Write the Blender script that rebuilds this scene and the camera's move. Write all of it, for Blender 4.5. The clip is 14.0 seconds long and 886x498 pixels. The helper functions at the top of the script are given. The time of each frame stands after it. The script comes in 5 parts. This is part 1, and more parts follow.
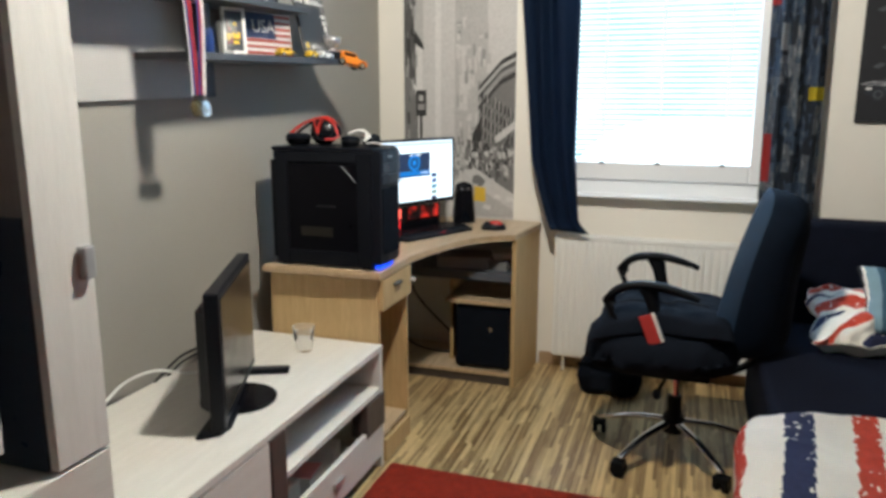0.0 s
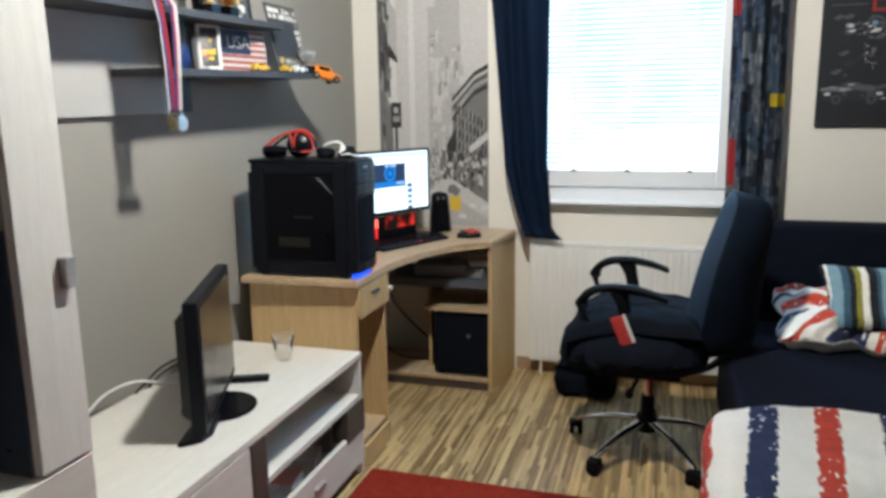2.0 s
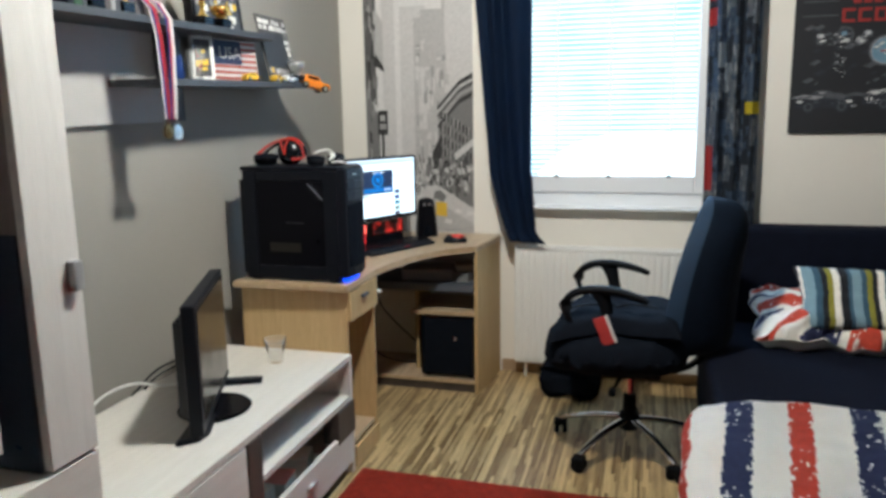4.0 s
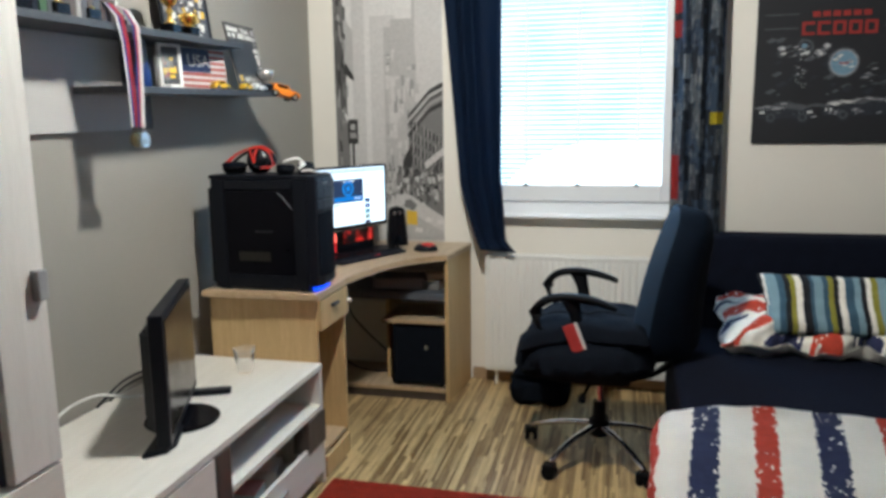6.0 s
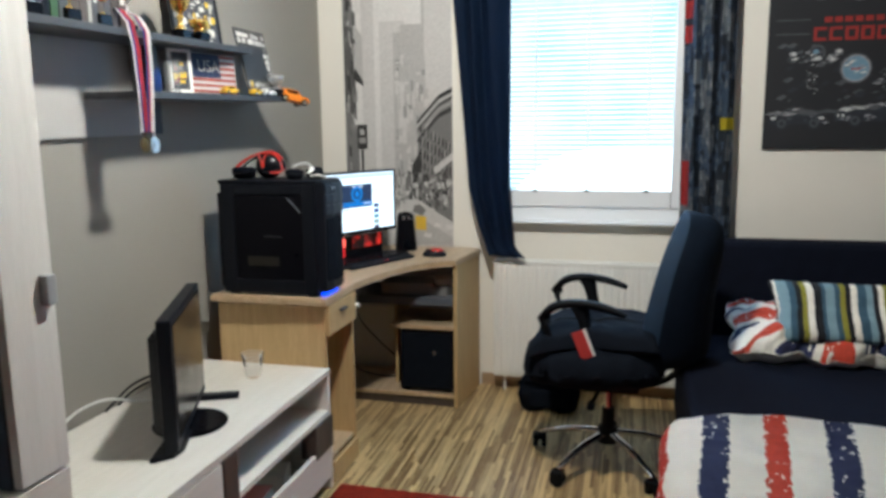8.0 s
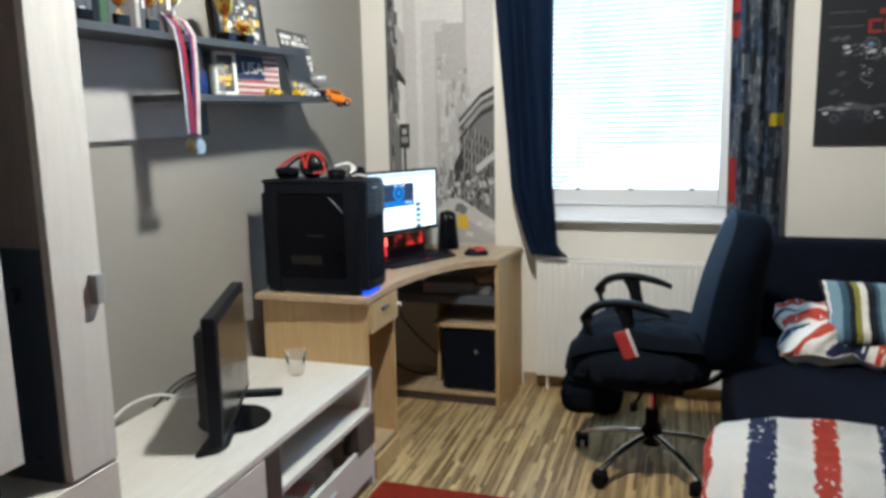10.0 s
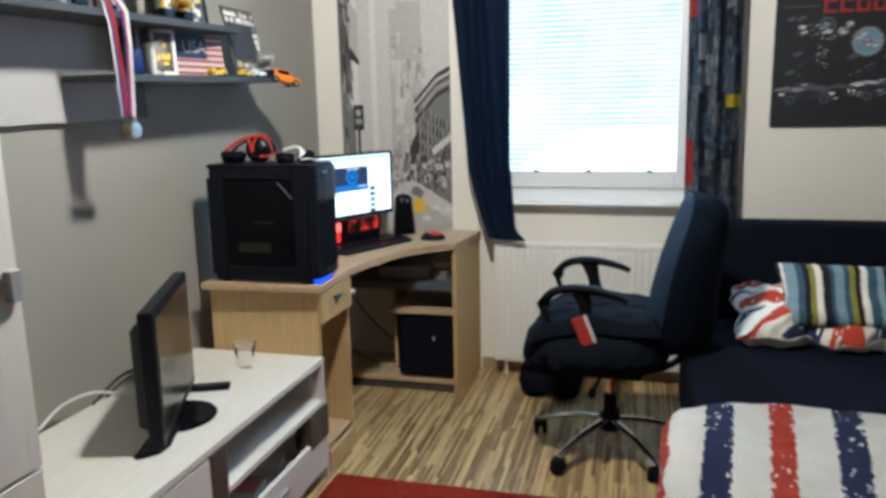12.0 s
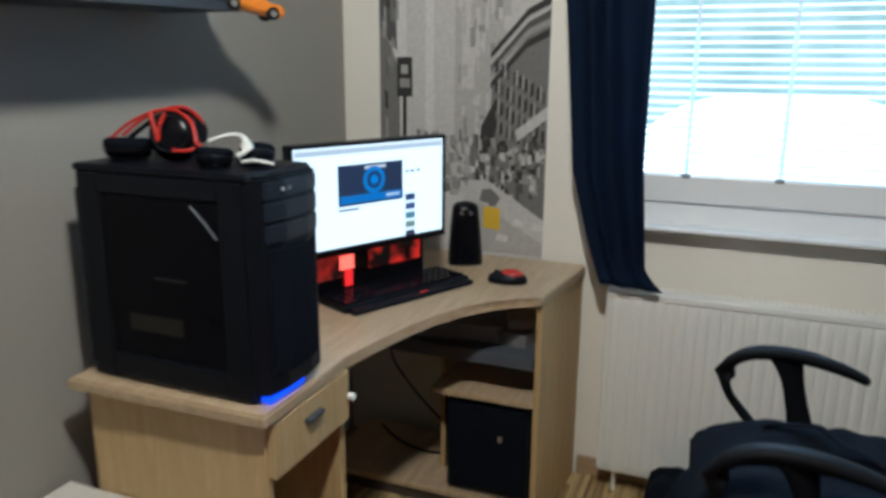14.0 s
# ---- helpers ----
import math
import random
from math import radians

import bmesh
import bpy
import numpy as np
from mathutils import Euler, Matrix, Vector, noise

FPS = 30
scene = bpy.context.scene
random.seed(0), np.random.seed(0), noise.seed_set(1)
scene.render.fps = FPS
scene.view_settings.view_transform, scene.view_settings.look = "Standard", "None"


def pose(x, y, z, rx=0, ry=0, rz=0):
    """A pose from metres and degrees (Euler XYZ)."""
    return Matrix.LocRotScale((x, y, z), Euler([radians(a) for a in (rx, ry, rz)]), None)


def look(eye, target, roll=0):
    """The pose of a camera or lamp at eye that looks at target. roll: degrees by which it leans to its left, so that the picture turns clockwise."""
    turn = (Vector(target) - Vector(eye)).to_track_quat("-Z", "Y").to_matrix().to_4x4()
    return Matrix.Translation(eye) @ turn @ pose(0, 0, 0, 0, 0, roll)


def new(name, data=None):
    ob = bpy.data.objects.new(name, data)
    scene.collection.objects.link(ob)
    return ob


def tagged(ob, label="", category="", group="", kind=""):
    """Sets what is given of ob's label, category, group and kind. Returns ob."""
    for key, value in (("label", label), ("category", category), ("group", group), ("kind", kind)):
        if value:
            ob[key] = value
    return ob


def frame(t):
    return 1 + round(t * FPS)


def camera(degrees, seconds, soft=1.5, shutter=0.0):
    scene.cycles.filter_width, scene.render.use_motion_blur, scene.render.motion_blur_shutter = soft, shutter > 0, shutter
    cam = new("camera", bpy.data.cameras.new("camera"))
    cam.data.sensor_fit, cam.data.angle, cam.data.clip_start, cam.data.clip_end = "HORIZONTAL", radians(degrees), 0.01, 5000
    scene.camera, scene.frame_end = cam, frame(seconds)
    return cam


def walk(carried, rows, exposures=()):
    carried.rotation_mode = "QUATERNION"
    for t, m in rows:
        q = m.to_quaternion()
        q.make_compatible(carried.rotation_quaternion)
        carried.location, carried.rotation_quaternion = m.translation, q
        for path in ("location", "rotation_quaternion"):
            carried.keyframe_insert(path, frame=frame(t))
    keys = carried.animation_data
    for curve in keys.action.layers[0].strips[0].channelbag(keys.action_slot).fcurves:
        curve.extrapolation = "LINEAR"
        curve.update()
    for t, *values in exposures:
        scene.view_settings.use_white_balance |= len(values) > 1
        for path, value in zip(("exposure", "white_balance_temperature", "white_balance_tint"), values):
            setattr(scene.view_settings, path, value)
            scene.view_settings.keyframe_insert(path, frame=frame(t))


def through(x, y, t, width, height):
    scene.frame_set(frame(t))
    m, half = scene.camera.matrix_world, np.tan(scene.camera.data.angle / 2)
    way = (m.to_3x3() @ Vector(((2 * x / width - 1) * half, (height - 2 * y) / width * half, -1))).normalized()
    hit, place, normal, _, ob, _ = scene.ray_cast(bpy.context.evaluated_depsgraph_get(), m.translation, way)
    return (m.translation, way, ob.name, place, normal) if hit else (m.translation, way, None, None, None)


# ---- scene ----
cam = camera(61.9, 14.0, soft=3.4, shutter=0.5)
PATH = [
    (0, (-0.196, 0.202, 1.37), (-0.823, 2.057, 0.965), 0.1),
    (0.5, (-0.164, 0.184, 1.372), (-0.833, 2.027, 0.975), -0.3),
    (1, (-0.163, 0.167, 1.369), (-0.8, 2.024, 0.986), -1.1),
    (1.5, (-0.158, 0.154, 1.368), (-0.766, 2.021, 0.989), -0.8),
    (2, (-0.153, 0.148, 1.365), (-0.735, 2.024, 0.992), -0.8),
    (2.5, (-0.159, 0.145, 1.366), (-0.725, 2.025, 0.984), -0.8),
    (3, (-0.148, 0.109, 1.371), (-0.71, 1.99, 0.991), -0.9),
    (5.5, (-0.143, 0.056, 1.373), (-0.623, 1.97, 1.048), -0.7),
    (6, (-0.141, 0.061, 1.371), (-0.606, 1.977, 1.037), -0.7),
    (6.5, (-0.137, 0.057, 1.373), (-0.609, 1.974, 1.054), -0.8),
    (7, (-0.137, 0.059, 1.373), (-0.599, 1.98, 1.065), -0.6),
    (7.5, (-0.138, 0.063, 1.374), (-0.61, 1.981, 1.056), -0.7),
    (8, (-0.139, 0.067, 1.373), (-0.629, 1.979, 1.052), -0.6),
    (8.5, (-0.128, 0.067, 1.366), (-0.672, 1.962, 1.033), -1.3),
    (11, (-0.125, 0.084, 1.383), (-0.738, 1.96, 1.065), -1.0),
    (11.5, (-0.11, 0.097, 1.38), (-0.586, 2.014, 1.065), -0.8),
    (12, (-0.118, 0.159, 1.382), (-0.626, 2.056, 1.004), -1.2),
    (12.5, (-0.183, 0.389, 1.361), (-0.746, 2.269, 0.974), -0.8),
    (13, (-0.27, 0.74, 1.376), (-0.856, 2.606, 0.96), -1.4),
    (13.5, (-0.347, 1.161, 1.369), (-1.09, 2.968, 0.941), -0.8),
    (14, (-0.463, 1.534, 1.381), (-1.193, 3.331, 0.893), 0.4),
]
EXPOSURE = [(0.0, 0.0, 6150, 10), (0.5, 0.16, 6050, 10), (3.0, 0.04, 5820, 9), (5.5, -0.06, 5840, 9), (8.0, -0.06, 5840, 9), (8.5, -0.02, 5820, 9), (11.0, 0.08, 5780, 8), (11.5, -0.06, 5800, 9), (12.0, -0.03, 5800, 9), (12.5, 0.05, 5750, 8), (13.0, -0.30, 5560, 4), (13.5, -0.60, 5560, 4), (14.0, -0.48, 5720, 8)]
walk(cam, [(t, look(eye, target, roll)) for t, eye, target, roll in PATH], EXPOSURE)

# ---- world and lights ----
world = bpy.data.worlds.new("sky")
scene.world = world
world.use_nodes = True
wn = world.node_tree.nodes
sky = wn.new("ShaderNodeTexSky")
sky.sky_type = "NISHITA"
sky.sun_disc = False
sky.sun_elevation = radians(38)
sky.sun_rotation = radians(200)
world.node_tree.links.new(sky.outputs[0], wn["Background"].inputs[0])
wn["Background"].inputs[1].default_value = 0.12

WALL_X, WALL_Y, RIGHT_X, BACK_Y, CEIL = -1.79, 3.87, 1.85, -1.6, 2.62

lamp = bpy.data.lights.new("ceiling_light", "SPOT")
lamp.energy, lamp.color, lamp.shadow_soft_size = 160.0, (1.0, 0.935, 0.79), 0.07
lamp.spot_size, lamp.spot_blend = radians(176), 0.10
new("ceiling_light", lamp).matrix_world = pose(-0.60, 1.95, 2.42)

day = bpy.data.lights.new("sky_over_yard", "AREA")
day.shape, day.size, day.size_y, day.energy, day.color = "RECTANGLE", 3.0, 2.0, 700.0, (0.60, 0.80, 1.0)
new("sky_over_yard", day).matrix_world = look((-0.4, 5.9, 4.2), (-0.4, 3.7, 1.5))

# daylight entering through the window's opening
glowing_sky = bpy.data.lights.new("window_daylight", "AREA")
glowing_sky.shape, glowing_sky.size, glowing_sky.size_y, glowing_sky.energy, glowing_sky.color = "RECTANGLE", 0.80, 1.15, 8.0, (0.22, 0.58, 1.0)
new("window_daylight", glowing_sky).matrix_world = look((-0.375, 3.845, 1.66), (-0.375, 0.0, 1.2))

# ---- materials ----
def nodes_of(name):
    m = bpy.data.materials.new(name)
    m.use_nodes = True
    nt = m.node_tree
    return m, nt, nt.nodes["Principled BSDF"]


def mat(name, color, rough=0.6, metal=0.0, var=0.12, scale=14.0, bump=0.08, stretch=(1, 1, 1), fine=160.0, spec=0.5):
    """A surface whose colour varies at two scales, with fine relief."""
    m, nt, b = nodes_of(name)
    N, L = nt.nodes, nt.links
    co = N.new("ShaderNodeTexCoord")
    mp = N.new("ShaderNodeMapping")
    mp.inputs["Scale"].default_value = stretch
    L.new(co.outputs["Object"], mp.inputs[0])
    n1, n2 = N.new("ShaderNodeTexNoise"), N.new("ShaderNodeTexNoise")
    n1.inputs["Scale"].default_value, n2.inputs["Scale"].default_value = scale, fine
    n1.inputs["Detail"].default_value = 6
    for n in (n1, n2):
        L.new(mp.outputs[0], n.inputs[0])
    ad = N.new("ShaderNodeMath")
    ad.operation = "ADD"
    L.new(n1.outputs[0], ad.inputs[0]), L.new(n2.outputs[0], ad.inputs[1])
    rg = N.new("ShaderNodeMapRange")
    rg.inputs[1].default_value, rg.inputs[2].default_value = 0.6, 1.4
    rg.inputs[3].default_value, rg.inputs[4].default_value = 1 - var, 1 + var
    L.new(ad.outputs[0], rg.inputs[0])
    mx = N.new("ShaderNodeVectorMath")
    mx.operation = "SCALE"
    mx.inputs[0].default_value = color
    L.new(rg.outputs[0], mx.inputs[3])
    L.new(mx.outputs[0], b.inputs["Base Color"])
    rr = N.new("ShaderNodeMapRange")
    rr.inputs[3].default_value, rr.inputs[4].default_value = max(0.02, rough - 0.08), min(1, rough + 0.08)
    L.new(n1.outputs[0], rr.inputs[0]), L.new(rr.outputs[0], b.inputs["Roughness"])
    b.inputs["Metallic"].default_value = metal
    b.inputs["Specular IOR Level"].default_value = spec
    if bump:
        bp = N.new("ShaderNodeBump")
        bp.inputs["Strength"].default_value, bp.inputs["Distance"].default_value = bump, 0.004
        L.new(n2.outputs[0], bp.inputs["Height"]), L.new(bp.outputs[0], b.inputs["Normal"])
    return m


def wood(name, dark, light, stretch, rough=0.5, contrast=1.0, per_piece=0.0, joined=False):
    """Wood with long grain; stretch is small along the grain."""
    m, nt, b = nodes_of(name)
    N, L = nt.nodes, nt.links
    co = N.new("ShaderNodeTexCoord")
    mp = N.new("ShaderNodeMapping")
    mp.inputs["Scale"].default_value = stretch
    L.new(co.outputs["Object"], mp.inputs[0])
    n1, n2 = N.new("ShaderNodeTexNoise"), N.new("ShaderNodeTexNoise")
    n1.inputs["Scale"].default_value, n1.inputs["Detail"].default_value, n1.inputs["Distortion"].default_value = 6.0, 8.0, 0.6
    n2.inputs["Scale"].default_value, n2.inputs["Detail"].default_value = 45.0, 4.0
    L.new(mp.outputs[0], n1.inputs[0]), L.new(mp.outputs[0], n2.inputs[0])
    mixn = N.new("ShaderNodeMix")
    mixn.inputs[0].default_value = 0.4
    L.new(n1.outputs[0], mixn.inputs[2]), L.new(n2.outputs[0], mixn.inputs[3])
    src = mixn.outputs[0]
    if per_piece:
        oi = N.new("ShaderNodeNewGeometry" if joined else "ShaderNodeObjectInfo")
        ma = N.new("ShaderNodeMath")
        ma.operation = "MULTIPLY_ADD"
        ma.inputs[1].default_value = per_piece
        L.new(oi.outputs["Random Per Island" if joined else "Random"], ma.inputs[0]), L.new(src, ma.inputs[2])
        sb = N.new("ShaderNodeMath")
        sb.operation = "SUBTRACT"
        sb.inputs[1].default_value = per_piece / 2
        L.new(ma.outputs[0], sb.inputs[0])
        src = sb.outputs[0]
    cr = N.new("ShaderNodeValToRGB")
    cr.color_ramp.elements[0].position, cr.color_ramp.elements[1].position = 0.5 - 0.2 / contrast, 0.5 + 0.2 / contrast
    cr.color_ramp.elements[0].color, cr.color_ramp.elements[1].color = (*dark, 1), (*light, 1)
    L.new(src, cr.inputs[0]), L.new(cr.outputs[0], b.inputs["Base Color"])
    b.inputs["Roughness"].default_value = rough
    bp = N.new("ShaderNodeBump")
    bp.inputs["Strength"].default_value, bp.inputs["Distance"].default_value = 0.12, 0.002
    L.new(n2.outputs[0], bp.inputs["Height"]), L.new(bp.outputs[0], b.inputs["Normal"])
    return m


def glow(name, color, strength):
    m, nt, b = nodes_of(name)
    b.inputs["Base Color"].default_value = (0.02, 0.02, 0.02, 1)
    b.inputs["Emission Color"].default_value = (*color, 1)
    b.inputs["Emission Strength"].default_value = strength
    return m


def glass(name, tint=(1, 1, 1), gloss=0.10, haze=0.0):
    """Thin clear glass: see-through with a mirror gloss that grows at grazing angles."""
    m, nt, b = nodes_of(name)
    N, L = nt.nodes, nt.links
    clear, shine, mixs, lw = N.new("ShaderNodeBsdfTransparent"), N.new("ShaderNodeBsdfGlossy"), N.new("ShaderNodeMixShader"), N.new("ShaderNodeLayerWeight")
    clear.inputs[0].default_value = (*tint, 1)
    shine.inputs["Roughness"].default_value = 0.02
    lw.inputs[0].default_value = gloss
    body = clear.outputs[0]
    if haze:
        white, mh = N.new("ShaderNodeBsdfDiffuse"), N.new("ShaderNodeMixShader")
        white.inputs[0].default_value = (0.9, 0.9, 0.88, 1)
        mh.inputs[0].default_value = haze
        L.new(body, mh.inputs[1]), L.new(white.outputs[0], mh.inputs[2])
        body = mh.outputs[0]
    L.new(lw.outputs["Fresnel"], mixs.inputs[0]), L.new(body, mixs.inputs[1]), L.new(shine.outputs[0], mixs.inputs[2])
    L.new(mixs.outputs[0], N["Material Output"].inputs[0])
    return m


def backlit(name, color, through=0.5):
    """A thin pale sheet that lets part of the light through."""
    m, nt, b = nodes_of(name)
    N, L = nt.nodes, nt.links
    b.inputs["Base Color"].default_value = (*color, 1)
    b.inputs["Roughness"].default_value = 0.45
    tr, mixs = N.new("ShaderNodeBsdfTranslucent"), N.new("ShaderNodeMixShader")
    tr.inputs[0].default_value = (*color, 1)
    mixs.inputs[0].default_value = through
    L.new(b.outputs[0], mixs.inputs[1]), L.new(tr.outputs[0], mixs.inputs[2]), L.new(mixs.outputs[0], N["Material Output"].inputs[0])
    return m


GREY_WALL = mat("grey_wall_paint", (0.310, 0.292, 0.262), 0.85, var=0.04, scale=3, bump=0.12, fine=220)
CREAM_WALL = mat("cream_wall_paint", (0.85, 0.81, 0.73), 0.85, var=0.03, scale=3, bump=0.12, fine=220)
# for the walls out of view, set dark so less light bounces back
DIM_WALL = mat("bounce_cutting_wall", (0.25, 0.24, 0.225), 0.85, var=0.04, scale=3, bump=0.12, fine=220)
# ceiling out of view, greyed to weaken the lamp's bounce
CEILING = mat("ceiling_paint", (0.58, 0.57, 0.55), 0.9, var=0.03, scale=3)
WHITE_PVC = mat("white_window_plastic", (0.87, 0.89, 0.91), 0.35, var=0.02, scale=5, bump=0.0)
WHITE_ENAMEL = mat("white_radiator_enamel", (0.85, 0.84, 0.80), 0.35, var=0.02, scale=5, bump=0.0)
WHITE_WOOD = wood("bleached_white_wood", (0.64, 0.61, 0.555), (0.735, 0.71, 0.655), (9, 0.9, 9), 0.55)
WHITE_WOOD_UP = wood("bleached_white_wood_upright", (0.635, 0.615, 0.58), (0.74, 0.72, 0.685), (9, 9, 0.7), 0.55)
OAK_UP = wood("sonoma_oak_upright", (0.45, 0.300, 0.132), (0.64, 0.460, 0.232), (10, 10, 0.7), 0.5, contrast=0.95)
OAK_FLAT = wood("sonoma_oak_flat", (0.40, 0.28, 0.16), (0.62, 0.48, 0.32), (9, 1.0, 9), 0.32)
COLUMN_BROWN = wood("taupe_brown_side", (0.22, 0.19, 0.175), (0.30, 0.265, 0.245), (9, 9, 0.9), 0.5)
PALE_BOARD = mat("pale_back_board", (0.43, 0.42, 0.405), 0.6, var=0.04, scale=6, stretch=(4, 0.5, 4), bump=0.03)
WENGE = wood("dark_brown_wood", (0.050, 0.038, 0.032), (0.095, 0.075, 0.065), (9, 9, 0.9), 0.5)
SHELF_GREY = wood("slate_grey_shelf", (0.036, 0.039, 0.046), (0.062, 0.067, 0.077), (9, 0.9, 9), 0.5)
BLACK_PLASTIC = mat("black_plastic", (0.0050, 0.0062, 0.0100), 0.42, var=0.2, scale=20, bump=0.03, spec=0.2)
CHAIR_BLACK = mat("matt_black_chair_plastic", (0.0035, 0.004, 0.0055), 0.6, var=0.2, scale=20, bump=0.05, spec=0.15)
GLOSS_BLACK = mat("gloss_black", (0.004, 0.004, 0.006), 0.22, var=0.1, scale=12, bump=0.0, spec=0.2)
SCREEN_OFF = mat("switched_off_screen", (0.020, 0.018, 0.016), 0.22, var=0.1, scale=8, bump=0.0)
NAVY_FABRIC = mat("navy_fabric", (0.0072, 0.0092, 0.0180), 0.95, var=0.25, scale=18, bump=0.4, fine=400, spec=0.08)
CURTAIN_NAVY = mat("navy_curtain_cloth", (0.006, 0.018, 0.050), 0.8, var=0.25, scale=12, bump=0.25, fine=350, spec=0.25)
BLACK_FABRIC = mat("black_chair_fabric", (0.0060, 0.0080, 0.0130), 0.95, var=0.25, scale=25, bump=0.4, fine=420, spec=0.08)
BLUE_MESH = mat("blue_chair_mesh", (0.0075, 0.0275, 0.062), 0.8, var=0.2, scale=30, bump=0.4, fine=420)
DARK_MESH = mat("dark_chair_mesh", (0.0045, 0.0085, 0.017), 0.9, var=0.25, scale=30, bump=0.4, fine=420, spec=0.1)
CHROME = mat("chrome", (0.75, 0.75, 0.78), 0.14, 1.0, var=0.05, scale=10, bump=0.0)
RED_CARPET = mat("red_carpet_pile", (0.42, 0.034, 0.013), 1.0, var=0.4, scale=40, bump=1.0, fine=300)
GOLD = mat("gold_metal", (0.85, 0.55, 0.15), 0.25, 1.0, var=0.1, bump=0.0)
BRASS = mat("dull_brass", (0.20, 0.125, 0.05), 0.35, 1.0, var=0.15, bump=0.05)
SILVER = mat("silver_metal", (0.75, 0.74, 0.72), 0.3, 1.0, var=0.1, bump=0.0)
RED_PLASTIC = mat("red_plastic", (0.55, 0.03, 0.02), 0.35, var=0.08, bump=0.0)
ORANGE_PLASTIC = mat("orange_plastic", (0.80, 0.24, 0.02), 0.35, var=0.08, bump=0.0)
WHITE_PLASTIC = mat("white_plastic", (0.78, 0.78, 0.76), 0.35, var=0.04, bump=0.0)
GREY_PLASTIC = mat("grey_plastic", (0.25, 0.26, 0.28), 0.4, var=0.08, bump=0.0)
DARK_GREY = mat("dark_grey_board", (0.055, 0.06, 0.072), 0.55, var=0.15, bump=0.05)
YELLOW = mat("yellow_print", (0.75, 0.48, 0.04), 0.6, var=0.08, bump=0.0)
GREEN = mat("green_print", (0.025, 0.075, 0.03), 0.6, var=0.15, bump=0.0)
BLUE_PRINT = mat("blue_print", (0.02, 0.06, 0.25), 0.55, var=0.15, bump=0.0)
RED_PRINT = mat("red_print", (0.42, 0.035, 0.03), 0.6, var=0.1, bump=0.0)
PINK_PAPER = mat("pink_paper", (0.72, 0.30, 0.25), 0.8, var=0.06, bump=0.0)
PAPER = mat("white_paper", (0.74, 0.72, 0.68), 0.8, var=0.05, bump=0.0)
CLEAR_GLASS = glass("clear_glass", (0.985, 0.985, 0.98), 0.03, 0.10)
PANE_GLASS = glass("window_glass", (0.96, 1.0, 0.99), 0.08)
COTTON_WHITE = mat("white_cotton", (0.89, 0.85, 0.775), 0.95, var=0.05, scale=10, bump=0.3, fine=300)
COTTON_RED = mat("red_printed_cotton", (0.56, 0.065, 0.035), 0.95, var=0.25, scale=60, bump=0.3, fine=300)
COTTON_NAVY = mat("navy_printed_cotton", (0.028, 0.035, 0.095), 0.95, var=0.3, scale=60, bump=0.3, fine=300)
COTTON_BLUE = mat("pale_blue_cotton", (0.22, 0.34, 0.41), 0.95, var=0.08, scale=40, bump=0.3, fine=300)
COTTON_TEAL = mat("teal_cotton", (0.045, 0.10, 0.15), 0.95, var=0.08, scale=40, bump=0.3, fine=300)
COTTON_OLIVE = mat("olive_cotton", (0.27, 0.25, 0.035), 0.95, var=0.08, scale=40, bump=0.3, fine=300)
COTTON_BLACK = mat("black_cotton", (0.012, 0.013, 0.018), 0.95, var=0.1, scale=40, bump=0.3, fine=300)
SLAT = backlit("white_blind_slat", (0.78, 0.84, 0.86), 0.45)
TAPE = backlit("white_ladder_tape", (0.85, 0.88, 0.88), 0.8)
GREYS = [mat("print_grey", (g, g * 0.97, g * 0.94), 0.8, var=0.14, scale=70, bump=0.0) for g in (0.035, 0.09, 0.18, 0.30, 0.44, 0.56, 0.66)]
LAMINATE = wood("striped_laminate", (0.19, 0.112, 0.045), (0.64, 0.475, 0.235), (16, 0.9, 16), 0.38, contrast=0.85, per_piece=0.50)
LAMINATE_JOINED = wood("striped_laminate_joined", (0.19, 0.112, 0.045), (0.64, 0.475, 0.235), (16, 0.9, 16), 0.38, contrast=0.85, per_piece=0.50, joined=True)
SUBFLOOR = mat("laminate_joint", (0.12, 0.075, 0.04), 0.7)
BASE_WOOD = wood("baseboard_oak", (0.32, 0.21, 0.12), (0.48, 0.34, 0.21), (1, 9, 9), 0.5)

# ---- building helpers ----
WORLD = {}


def thing(name, label, category, m=None, group="", kind=""):
    """A top-level Empty at the base of a thing."""
    ob = new(name)
    ob.empty_display_size = 0.05
    m = m or Matrix()
    ob.matrix_basis = m
    WORLD[ob.name] = m
    return tagged(ob, label, category, group, kind)


def part(name, bm, material, parent=None, label="", world=False, smooth=False):
    """One bmesh as one mesh object under a thing or a part. world: its coordinates are the world's."""
    root = parent
    while root is not None and root.parent is not None:
        root = root.parent
    if world and root is not None:
        bm.transform(WORLD[root.name].inverted())
    bmesh.ops.recalc_face_normals(bm, faces=bm.faces)
    me = bpy.data.meshes.new(name)
    bm.to_mesh(me)
    bm.free()
    for mm in material if isinstance(material, (list, tuple)) else (material,):
        me.materials.append(mm)
    if smooth:
        me.shade_smooth()
    ob = new(name, me)
    if parent is not None:
        ob.parent = parent
    elif name not in WORLD:
        WORLD[ob.name] = Matrix()
    if label:
        ob["label"] = label
    return ob


